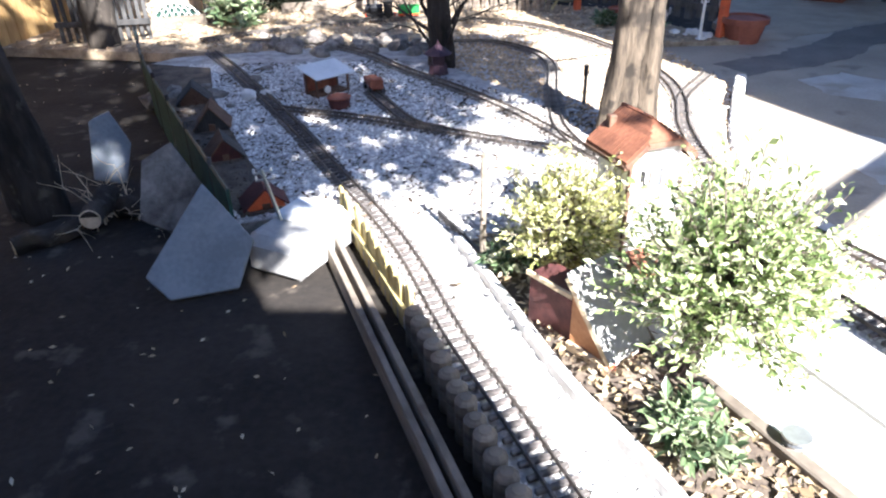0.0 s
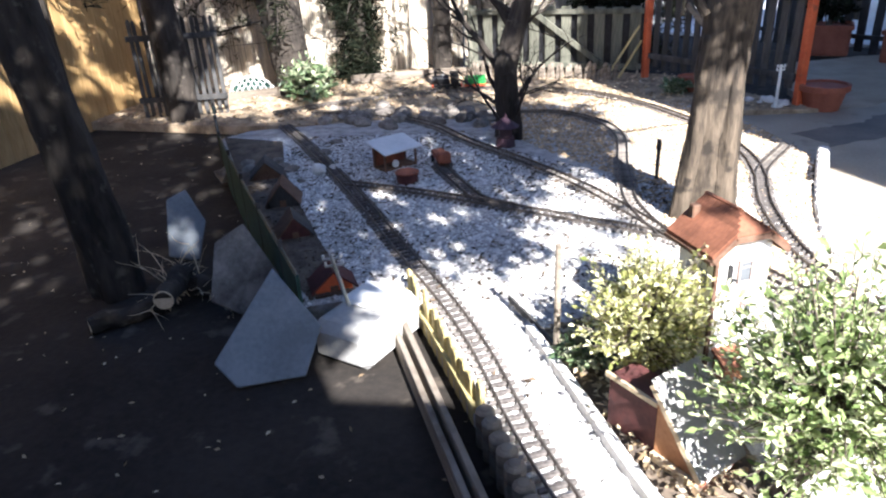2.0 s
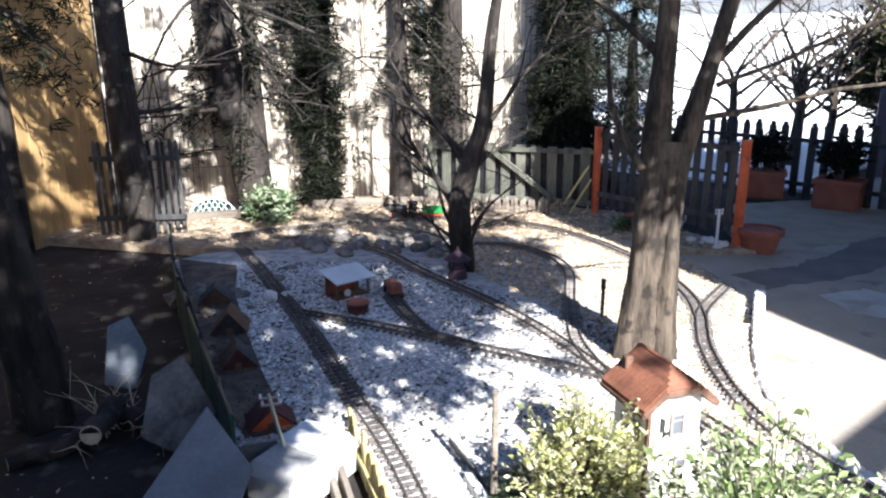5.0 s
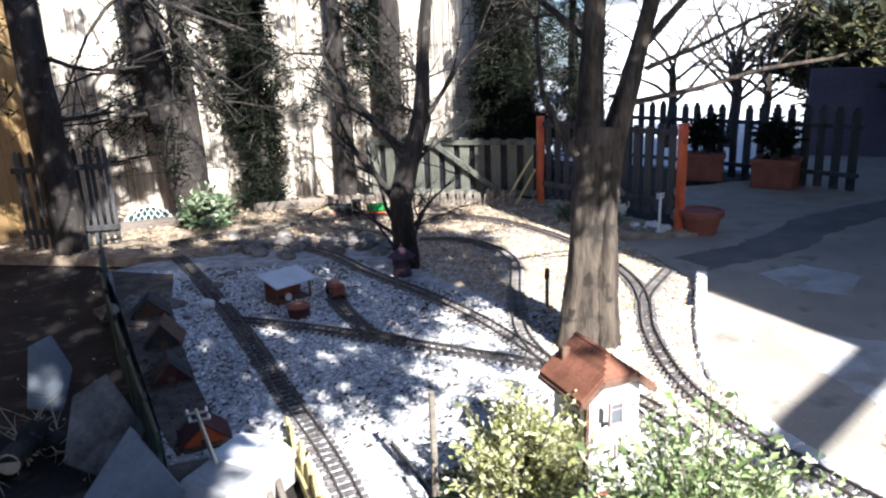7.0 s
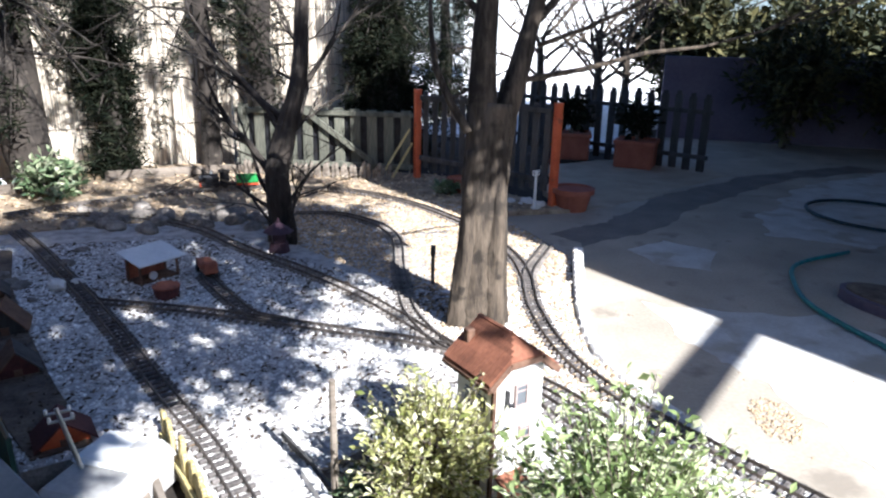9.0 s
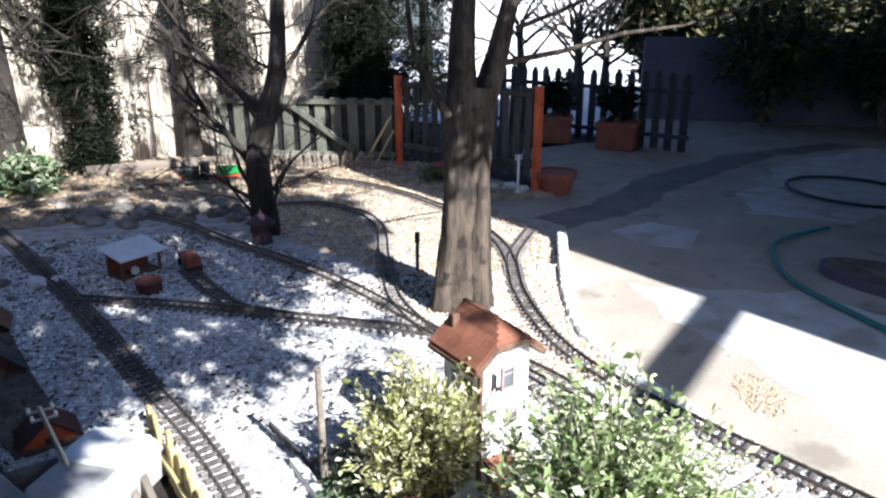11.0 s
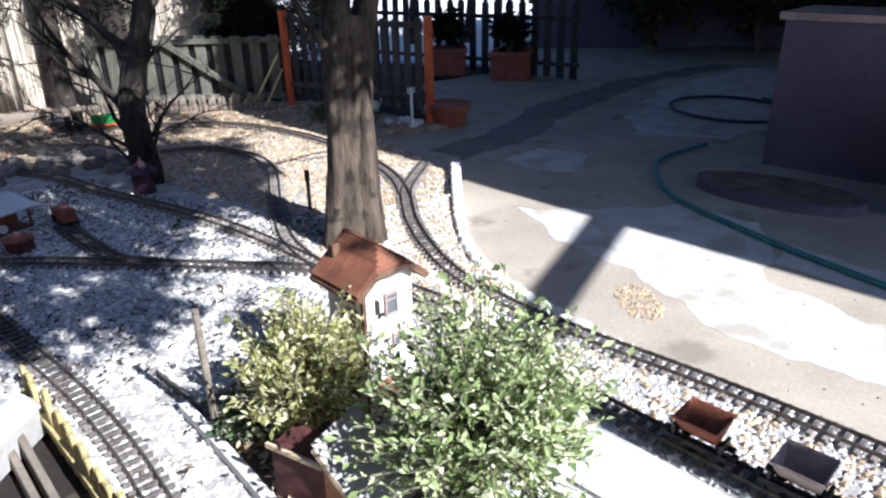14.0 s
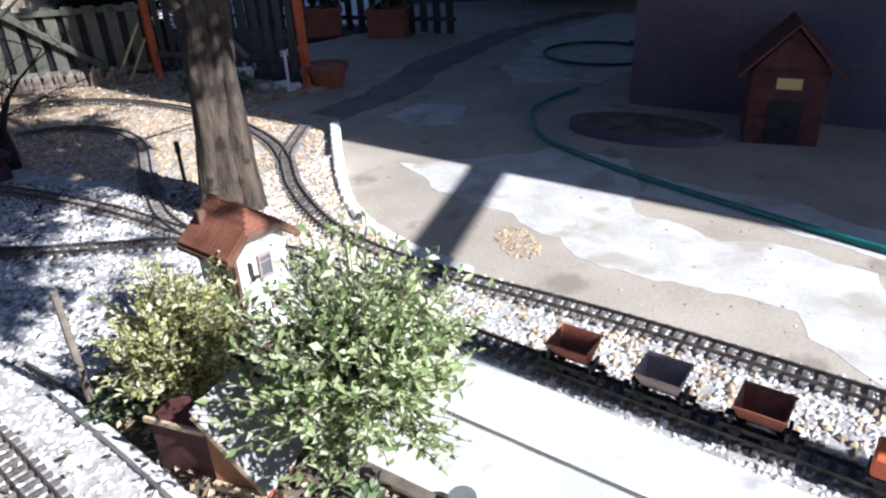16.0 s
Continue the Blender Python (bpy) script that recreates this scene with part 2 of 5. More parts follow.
def stick(V, F, a, b, ra, rb, seg=4):
    """A tapered twig from a to b, appended to V and F."""
    a, b = Vector(a), Vector(b)
    d = (b - a).normalized()
    s = d.cross(Vector((0.31, 0.87, 0.39))).normalized()
    u = s.cross(d)
    o = len(V)
    for p, r in ((a, ra), (b, rb)):
        for k in range(seg):
            w = 2 * math.pi * k / seg
            V.append(p + s * (math.cos(w) * r) + u * (math.sin(w) * r))
    F.extend([(o + k, o + seg + k, o + seg + (k + 1) % seg, o + (k + 1) % seg) for k in range(seg)])


def beam(a, b, w, h):
    """A board from a to b, w wide and h thick."""
    a, b = Vector(a), Vector(b)
    d = b - a
    m = Matrix.Translation((a + b) / 2) @ d.to_track_quat("X", "Z").to_matrix().to_4x4()
    return box((d.length, w, h), m=m, bevel=min(w, h) * 0.12)


def prism(pts, z0, z1, cuts=0):
    bm = bmesh.new()
    vs = [bm.verts.new((x, y, z1)) for x, y in pts]
    fc = bm.faces.new(vs)
    if fc.normal.z < 0:
        fc.normal_flip()
    fc.normal_update()
    r = bmesh.ops.extrude_face_region(bm, geom=[fc])
    bmesh.ops.translate(bm, vec=(0, 0, z0 - z1), verts=[v for v in r["geom"] if isinstance(v, bmesh.types.BMVert)])
    bmesh.ops.recalc_face_normals(bm, faces=bm.faces)
    return bm


def catmull(pts, n=10):
    P = [Vector(p) for p in pts]
    P = [P[0] * 2 - P[1]] + P + [P[-1] * 2 - P[-2]]
    out = []
    for i in range(1, len(P) - 2):
        for k in range(n):
            t = k / n
            a, b, c, d = P[i - 1], P[i], P[i + 1], P[i + 2]
            out.append(0.5 * ((2 * b) + (c - a) * t + (2 * a - 5 * b + 4 * c - d) * t * t + (3 * b - a - 3 * c + d) * t ** 3))
    out.append(P[-2].copy())
    return out


def evenly(pts, step):
    out, carry = [], 0.0
    for a, b in zip(pts, pts[1:]):
        L = (b - a).length
        s = carry
        while s < L:
            out.append((a.lerp(b, s / L), (b - a).normalized()))
            s += step
        carry = s - L
    return out


def sweep(pts, profile, closed=True):
    """A profile of (side, up) pairs swept along points in the ground plane."""
    bm = bmesh.new()
    rings = []
    for i, p in enumerate(pts):
        d = (pts[min(i + 1, len(pts) - 1)] - pts[max(i - 1, 0)]).normalized()
        side = Vector((-d.y, d.x, 0))
        rings.append([bm.verts.new(p + side * s + Vector((0, 0, u))) for s, u in profile])
    n = len(profile)
    for a, b in zip(rings, rings[1:]):
        for k in range(n):
            bm.faces.new((a[k], a[(k + 1) % n], b[(k + 1) % n], b[k]))
    bm.faces.new(rings[0])
    bm.faces.new(rings[-1])
    bmesh.ops.recalc_face_normals(bm, faces=bm.faces)
    return bm


def tube(pts, r0, r1=None, seg=8, wob=0.0, seed=1):
    """A tapered round tube along points in space, its outline uneven by wob."""
    r1 = r0 if r1 is None else r1
    rr = random.Random(seed)
    bm = bmesh.new()
    rings = []
    up = Vector((0.3, 0.2, 1))
    for i, p in enumerate(pts):
        d = (pts[min(i + 1, len(pts) - 1)] - pts[max(i - 1, 0)]).normalized()
        s = d.cross(Vector((0.9, 0.43, 0.1))).normalized()
        u = s.cross(d).normalized()
        r = r0 + (r1 - r0) * i / max(1, len(pts) - 1)
        ring = []
        for k in range(seg):
            a = 2 * math.pi * k / seg
            f = noise.noise(Vector((math.cos(a) * 4.5 + seed * 2, math.sin(a) * 4.5, p.z * 1.6)))
            q = r * (1 + 0.5 * wob * f + wob * noise.noise(Vector((math.cos(a) * 1.5 + seed, math.sin(a) * 1.5, p.z * 3))) + 0.4 * wob * (rr.random() - 0.5))
            ring.append(bm.verts.new(p + s * math.cos(a) * q + u * math.sin(a) * q))
        rings.append(ring)
    for a, b in zip(rings, rings[1:]):
        for k in range(seg):
            bm.faces.new((a[k], a[(k + 1) % seg], b[(k + 1) % seg], b[k]))
    bm.faces.new(rings[0])
    bm.faces.new(rings[-1])
    bmesh.ops.recalc_face_normals(bm, faces=bm.faces)
    return bm


def inside(x, y, poly):
    c = False
    j = len(poly) - 1
    for i in range(len(poly)):
        xi, yi = poly[i]
        xj, yj = poly[j]
        if (yi > y) != (yj > y) and x < (xj - xi) * (y - yi) / (yj - yi) + xi:
            c = not c
        j = i
    return c


STONE_V = np.array([(1, 0, 0), (-1, 0, 0), (0, 1, 0), (0, -1, 0), (0, 0, 1), (0, 0, -0.6)], float)
STONE_F = [(0, 2, 4), (2, 1, 4), (1, 3, 4), (3, 0, 4), (2, 0, 5), (1, 2, 5), (3, 1, 5), (0, 3, 5)]


def raw_mesh(name, V, F, material, parent=None, kind="stuff", label="", category=""):
    me = bpy.data.meshes.new(name)
    me.from_pydata([tuple(v) for v in V], [], F)
    me.materials.append(material)
    ob = new(name, me)
    if parent:
        ob.parent = parent
    return tagged(ob, label, category, "", kind)


def pebbles(name, poly, n, size, z, material, seed, label, keep=None):
    """n loose stones strewn over a polygon, as one heap."""
    rr = np.random.RandomState(seed)
    xs, ys = [p[0] for p in poly], [p[1] for p in poly]
    V, F, k = [], [], 0
    while k < n:
        x, y = rr.uniform(min(xs), max(xs)), rr.uniform(min(ys), max(ys))
        k += 1
        if not inside(x, y, poly) or (keep and not keep(x, y, rr)):
            continue
        s = size * rr.uniform(0.55, 1.35)
        a = rr.uniform(0, 6.28)
        ca, sa = math.cos(a), math.sin(a)
        v = STONE_V * np.array([s, s * rr.uniform(0.6, 1), s * rr.uniform(0.4, 0.75)]) * rr.uniform(0.8, 1.2, (6, 1))
        v = np.stack([v[:, 0] * ca - v[:, 1] * sa + x, v[:, 0] * sa + v[:, 1] * ca + y, v[:, 2] + z + s * 0.15], 1)
        o = len(V)
        V.extend(v.tolist())
        F.extend([(a0 + o, b0 + o, c0 + o) for a0, b0, c0 in STONE_F])
    return raw_mesh(name, V, F, material, label=label, category="gravel")


def leaves(V, F, at, size, n, spread, rr, flat=0.0, long=2.2):
    """Pointed leaves strewn about a point: appended to V and F."""
    for _ in range(n):
        d = Vector((rr.gauss(0, 1), rr.gauss(0, 1), rr.gauss(0, 1))).normalized()
        p = Vector(at) + d * spread * rr.random() ** 0.5
        a = Vector((rr.gauss(0, 1), rr.gauss(0, 1), rr.gauss(0, 0.6 - flat * 0.5))).normalized()
        nrm = Vector((rr.gauss(0, 0.6), rr.gauss(0, 0.6), 1)).normalized()
        b = a.cross(nrm).normalized()
        s = size * rr.uniform(0.6, 1.25)
        o = len(V)
        up = nrm * s * 0.14
        V.extend([p - a * s, p + b * s / long + up, p + a * s * 0.2, p + a * s, p - b * s / long + up])
        F.extend([(o, o + 2, o + 1), (o + 1, o + 2, o + 3), (o, o + 4, o + 2), (o + 4, o + 3, o + 2)])


# ---- ground and setting ----
def sheet(name, poly, z, thick, material, label, category="ground"):
    ob = link(name, prism(poly, z - thick, z), material)
    return tagged(ob, label, category, "", "structure")


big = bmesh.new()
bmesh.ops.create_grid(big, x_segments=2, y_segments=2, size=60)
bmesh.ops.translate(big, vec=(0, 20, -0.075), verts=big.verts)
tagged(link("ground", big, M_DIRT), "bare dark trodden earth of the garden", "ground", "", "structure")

BED = [(0.085, 1.1), (0.37, 0.4), (0.69, -0.4), (0.98, -1.2), (2.75, -1.2), (2.25, -0.3), (1.98, 0.42), (1.80, 0.80), (1.56, 1.27), (1.40, 1.60),
       (1.27, 1.92), (1.22, 2.27), (1.28, 2.6), (1.42, 3.02), (1.56, 3.4), (1.45, 4.0), (1.35, 4.5), (0.95, 4.8), (0.35, 4.75), (-0.45, 4.45),
       (-1.0, 4.35), (-1.75, 4.15), (-1.88, 3.95), (-1.55, 3.4), (-1.1, 2.62), (-0.75, 2.02), (-0.63, 1.79), (-0.42, 1.87), (-0.285, 1.93), (0.005, 1.28)]
bed = sheet("gravel_bed", BED, 0.0, 0.08, M_BED, "raised bed of pale ballast under the model railway")
back = [(-4.2, 4.7), (-1.9, 4.3), (-1.0, 4.30), (0.3, 4.72), (0.95, 4.78), (1.4, 4.45), (1.95, 4.45), (1.2, 5.75), (-0.3, 6.3), (-2.5, 6.6), (-4.4, 6.0)]
sheet("back_ground", back, -0.006, 0.06, M_STRAW, "dry straw-covered earth in front of the reed fence")

PATIO = [(2.80, -1.25), (2.28, -0.3), (2.0, 0.43), (1.82, 0.81), (1.58, 1.28), (1.42, 1.61), (1.30, 1.93), (1.27, 2.27), (1.33, 2.6), (1.47, 3.0),
         (1.61, 3.4), (1.52, 4.0), (1.42, 4.4), (2.0, 4.45), (2.0, 5.2), (2.6, 6.3), (3.6, 6.6), (5, 9), (12, 9), (12, -3)]
sheet("patio", PATIO, -0.03, 0.06, M_CONC, "patched grey concrete patio with pale skim coat", "pavement")


def blob(poly, seed, rough=0.03):
    """A closed outline through poly, made uneven as a trowelled or worn edge is."""
    n = len(poly)
    out = []
    for k in range(n):
        a, b = Vector((*poly[k], 0)), Vector((*poly[(k + 1) % n], 0))
        m = max(2, int((b - a).length / 0.05))
        for j in range(m):
            p = a.lerp(b, j / m)
            q = Vector((p.x * 5 + seed, p.y * 5, seed * 1.7))
            out.append((p.x + rough * (noise.noise(q) + 0.5 * noise.noise(q * 3.1)), p.y + rough * (noise.noise(q + Vector((9, 4, 2))) + 0.5 * noise.noise(q * 3.3))))
    return out


sheet("skim_patch", blob([(1.70, 2.80), (2.05, 2.64), (2.45, 2.52), (2.62, 2.2), (2.42, 1.95), (2.24, 1.72), (2.30, 1.38), (2.46, 1.22), (2.48, 0.92), (2.30, 0.72), (2.38, 0.2), (2.12, 0.2),
                          (1.97, 0.6), (2.0, 0.82), (2.08, 0.94), (1.98, 1.14), (1.86, 1.36), (1.78, 1.64), (1.80, 2.0), (1.69, 2.44)], 3, 0.06), -0.0292, 0.02, M_SKIM, "pale trowelled skim coat on the concrete", "pavement")
sheet("skim_patch", blob([(2.34, 1.86), (2.56, 1.98), (2.74, 1.5), (2.85, 0.9), (2.62, 0.75), (2.58, 1.1), (2.52, 1.45)], 5, 0.05), -0.0288, 0.02, M_SKIM, "pale trowelled skim coat on the concrete", "pavement")
sheet("skim_patch", blob([(2.0, 3.6), (2.3, 3.75), (2.5, 3.5), (2.3, 3.2), (2.05, 3.3)], 7, 0.05), -0.0292, 0.02, M_SKIM, "small pale patch in the shaded concrete", "pavement")
sheet("skim_patch", blob([(3.0, 3.75), (3.35, 4.3), (4.3, 5.1), (5.6, 5.6), (6.4, 5.2), (5.6, 4.3), (4.4, 3.6), (3.5, 3.45)], 9, 0.09), -0.0292, 0.02, M_SKIM, "broad pale patch in the shaded concrete", "pavement")
sheet("dark_streak", blob([(1.62, 3.98), (1.75, 3.72), (2.3, 3.92), (3.1, 4.62), (4.3, 5.35), (5.6, 5.72), (5.5, 5.95), (4.1, 5.58), (2.9, 4.9), (2.2, 4.25)], 11, 0.06), -0.0284, 0.02, M_DARK_CONC, "dark streak across the concrete", "pavement")
# near paving: two slabs with a joint between them
sheet("paving_slab", [(0.70, 1.32), (1.06, 1.36), (1.155, 1.14), (1.42, 0.52), (1.75, -0.2), (2.2, -1.2), (1.62, -1.2), (1.30, 0.34), (0.955, 1.08), (0.85, 1.29)], 0.012, 0.05, M_SLAB, "pale cast concrete paving with rough edge", "pavement")
sheet("paving_slab", [(0.66, 1.10), (0.84, 1.28), (0.945, 1.07), (1.29, 0.335), (1.61, -1.2), (1.25, -1.2), (0.90, 0.62)], 0.010, 0.05, M_SLAB, "pale cast concrete paving with rough edge", "pavement")

# dark sheet that stands in for the shaded zone beside the netting
STRIP = [(-1.86, 3.97), (-1.42, 3.85), (-1.22, 3.3), (-0.95, 2.75), (-0.70, 2.28), (-0.47, 1.90), (-0.62, 1.84), (-0.75, 2.02), (-1.1, 2.62), (-1.55, 3.4)]
sheet("shade_strip", STRIP, 0.007, 0.05, M_SOIL, "dark strip standing in for shade along the netting fence")
BEDSOIL = [(0.17, 1.66), (0.42, 1.02), (0.60, 0.66), (0.95, -0.2), (1.15, -0.2), (0.86, 0.68), (0.66, 1.07), (0.62, 1.36), (0.5, 1.62), (0.3, 1.75)]
sheet("planting_bed", BEDSOIL, 0.006, 0.05, M_SOIL, "dark mulched planting bed strewn with dry leaves")


# ---- tracks ----
GAUGE = 0.05
TIE_ME = mesh_of("sleeper", box((0.0135, 0.095, 0.012), (0, 0, 0.008), bevel=0.002), M_TIE)


TIE_DUSTY = mesh_of("sleeper", box((0.0135, 0.095, 0.012), (0, 0, 0.008), bevel=0.002), M_TIE_D)


def track(pts, label, step=0.036, z=0.0, tie=TIE_ME):
    P = catmull([(x, y, z) for x, y in pts], 10)
    t = thing("railway_track", (0, 0, 0), 0, label, "railway track", "garden railway tracks")
    for s in (-1, 1):
        c = s * GAUGE / 2
        part("rail", sweep(P, [(c - 0.003, 0.012), (c + 0.003, 0.012), (c + 0.0022, 0.024), (c - 0.0022, 0.024)]), M_RAIL, t)
    for p, d in evenly(P, step):
        share("sleeper", tie, t, Matrix.Translation(p) @ pose(0, 0, 0, 0, 0, math.degrees(math.atan2(d.y, d.x)) + R.uniform(-2, 2)))
    return t


T_MAIN = [(0.62, 0.05), (0.315, 0.77), (0.14, 1.16), (0.0, 1.53), (-0.14, 1.83), (-0.35, 2.21), (-0.63, 2.73), (-0.87, 3.15), (-1.01, 3.38), (-1.26, 3.80), (-1.55, 4.25)]
T_BRANCH = [(-0.80, 3.03), (-0.66, 2.98), (-0.33, 2.86), (0.0, 2.71), (0.28, 2.57), (0.57, 2.43), (0.80, 2.25), (1.0, 1.95), (1.12, 1.60)]
T_SPUR = [(0.05, 2.70), (-0.10, 2.80), (-0.25, 3.08), (-0.36, 3.32)]
T_LONG = [(0.72, 2.30), (0.62, 2.50), (0.39, 2.94), (0.12, 3.33), (-0.23, 3.76), (-0.50, 4.15), (-0.85, 4.42), (-1.45, 4.60)]
T_LOOP = [(0.66, 2.36), (0.58, 2.72), (0.585, 3.05), (0.60, 3.30), (0.64, 3.75), (0.60, 4.05), (0.48, 4.27), (0.30, 4.43), (0.05, 4.46)]
T_OUTER = [(1.90, 0.43), (1.77, 0.72), (1.65, 0.98), (1.50, 1.28), (1.33, 1.59), (1.18, 1.92), (1.11, 2.25), (1.13, 2.70), (1.21, 3.08), (1.24, 3.45),
           (1.17, 3.95), (1.03, 4.32), (0.87, 4.63), (0.60, 4.98), (0.30, 5.17), (-0.20, 5.28), (-0.67, 5.22), (-1.32, 4.90), (-1.75, 4.6)]
T_STUB = [(1.17, 2.92), (1.26, 3.20), (1.50, 3.61)]
T_SIDING = [(0.86, 2.05), (1.00, 1.72), (1.20, 1.25), (1.34, 0.93), (1.48, 0.63), (1.60, 0.36), (1.85, -0.3)]
track(T_MAIN, "brown sectional model railway track on white ballast")
track(T_BRANCH, "dark model railway branch track crossing pale ballast")
track(T_SPUR, "short dark model railway spur ending at the shed")
track(T_LONG, "grey dusty model railway track through dappled shade", tie=TIE_DUSTY)
track(T_LOOP, "grey curved model railway track beside the tree", tie=TIE_DUSTY)
track(T_OUTER, "dark model railway track bending along the stone kerb")
track(T_STUB, "short dead-end model railway track from the turnout", tie=TIE_DUSTY)
track(T_SIDING, "model railway siding with parked tipper wagons")

# ---- loose stones ----
WHITE = BED[:15] + [(1.3, 3.0), (0.72, 3.0), (0.1, 3.5), (-0.3, 4.0), (-1.1, 3.95), (-1.75, 3.95)] + BED[23:]


def not_paved(x, y, rr):
    return not (inside(x, y, BEDSOIL) or inside(x, y, STRIP) or (x > 0.62 and x < 1.03 + (1.36 - y) * 0.42 and y < 1.36))


pebbles("gravel", WHITE, 84000, 0.0095, 0.0, M_STONE_W, 3, "loose white pebbles of the railway ballast", not_paved)
TAN = [(0.70, 2.2), (1.0, 1.9), (1.27, 1.93), (1.22, 2.27), (1.28, 2.6), (1.42, 3.02), (1.56, 3.4), (1.45, 4.0), (1.35, 4.5), (0.95, 4.8), (0.35, 4.75), (-0.3, 4.45), (0.2, 3.6), (0.6, 3.1)]
pebbles("gravel", TAN, 17000, 0.0115, 0.0, M_STONE_Y, 5, "loose tan pebbles and wood chips round the tree")
pebbles("gravel", [(1.02, 1.75), (1.25, 1.72), (1.50, 1.24), (1.72, 0.80), (1.93, 0.42), (2.2, -0.2), (1.95, -0.2), (1.62, 0.42), (1.38, 0.98)], 2600, 0.0115, 0.002, M_STONE_Y, 6, "cream and tan pebbles between siding and outer track")
pebbles("gravel", back, 3500, 0.016, -0.004, M_STONE_Y, 8, "dry chips and stones before the reed fence")

# ---- kerb ----
KERB = catmull([(1.60, 3.40, 0), (1.46, 3.02, 0), (1.32, 2.6, 0), (1.255, 2.27, 0), (1.30, 1.90, 0), (1.38, 1.66, 0)], 12)
kerb = thing("kerb", (0, 0, 0), 0, "low curved kerb of pale rough stones", "kerb", "", "structure")
kme = [mesh_of("stone", box((0.075, 0.055, 0.07), (0, 0, 0.0), bevel=0.009), M_KERB) for _ in range(1)]
for i, (p, d) in enumerate(evenly(KERB, 0.078)):
    h = 0.012 + (0.02 if i < 6 else 0) - 0.0015 * max(0, i - 8)
    share("stone", kme[0], kerb, Matrix.Translation(p + Vector((0, 0, h - 0.018 + R.uniform(-0.004, 0.004)))) @ pose(0, 0, 0, R.uniform(-3, 3), R.uniform(-3, 3), math.degrees(math.atan2(d.y, d.x)) + R.uniform(-4, 4)))


# ---- trees ----
def branch(V, F, a, d, length, r, depth, rr, droop=0.0):
    pts = [Vector(a)]
    d = Vector(d).normalized()
    n = 5
    for i in range(n):
        d = (d + Vector((rr.gauss(0, 0.16), rr.gauss(0, 0.16), rr.gauss(0, 0.12) - droop))).normalized()
        pts.append(pts[-1] + d * length / n)
    for i in range(n):
        stick(V, F, pts[i], pts[i + 1], r * (1 - i / n * 0.8), r * (1 - (i + 1) / n * 0.8), 7 if depth > 2 else 4)
    if depth > 0:
        for k in range(rr.randint(3, 4)):
            i = rr.randint(1, n)
            e = (d + Vector((rr.gauss(0, 0.7), rr.gauss(0, 0.7), rr.gauss(0.1, 0.5)))).normalized()
            branch(V, F, pts[i], e, length * rr.uniform(0.4, 0.65), r * 0.45, depth - 1, rr, droop)


def bare_tree(base, pts, r0, r1, material, label, limbs, seed, wob=0.18):
    t = thing("tree", base, 0, label, "tree")
    P = catmull([Vector(p) for p in pts], 6)
    part("trunk", tube(P, r0, r1, 40, wob, seed), material, t, smooth=True)
    rr = random.Random(seed)
    for a, d, L, r in limbs:
        V, F = [], []
        branch(V, F, a, d, L, r, 3, rr)
        raw_mesh("limb", V, F, material, t, "")
    return t


big_tree = bare_tree((0.85, 2.65, -0.02), [(0, 0.0, 0), (0.0, 0, 0.05), (0.005, 0, 0.15), (0.025, 0.01, 0.35), (0.015, 0.01, 0.6), (0.03, 0.02, 0.8), (0.04, 0.03, 0.93)], 0.104, 0.08, M_BARK,
                     "grey-brown bare tree with a forked trunk in the gravel",
                     [((-0.06, 0.0, 0.82), (-0.55, 0.0, 1.0), 0.7, 0.020), ((0.16, 0.03, 1.02), (1.0, 0.15, 0.22), 1.5, 0.013), ((0.2, 0.0, 1.15), (0.9, -0.25, 0.3), 1.0, 0.010),
                      ((0.0, 0.04, 1.25), (-0.6, 0.2, 0.8), 0.9, 0.016), ((0.22, 0.06, 1.25), (0.8, 0.2, 0.9), 0.9, 0.018)], 3)
for pts, r0, r1, sd in (([(0.012, 0.02, 0.62), (0.0, 0.025, 0.85), (-0.005, 0.03, 1.1), (0.01, 0.05, 1.5), (-0.03, 0.08, 2.2)], 0.074, 0.025, 5),
                        ([(0.055, 0.03, 0.62), (0.085, 0.03, 0.85), (0.14, 0.035, 1.05), (0.22, 0.06, 1.35), (0.38, 0.08, 2.0)], 0.066, 0.02, 6)):
    part("stem", tube(catmull(pts, 5), r0, r1, 14, 0.15, sd), M_BARK, big_tree, smooth=True)


part("buttress", tube(catmull([(-0.088, -0.035, -0.01), (-0.078, -0.038, 0.15), (-0.058, -0.04, 0.35), (-0.05, -0.032, 0.55), (-0.035, -0.01, 0.75)], 6), 0.048, 0.03, 20, 0.3, 8), M_BARK, big_tree, smooth=True)
part("buttress", tube(catmull([(0.075, -0.05, -0.01), (0.065, -0.05, 0.2), (0.06, -0.045, 0.45), (0.065, -0.02, 0.7)], 6), 0.05, 0.035, 20, 0.3, 9), M_BARK, big_tree, smooth=True)


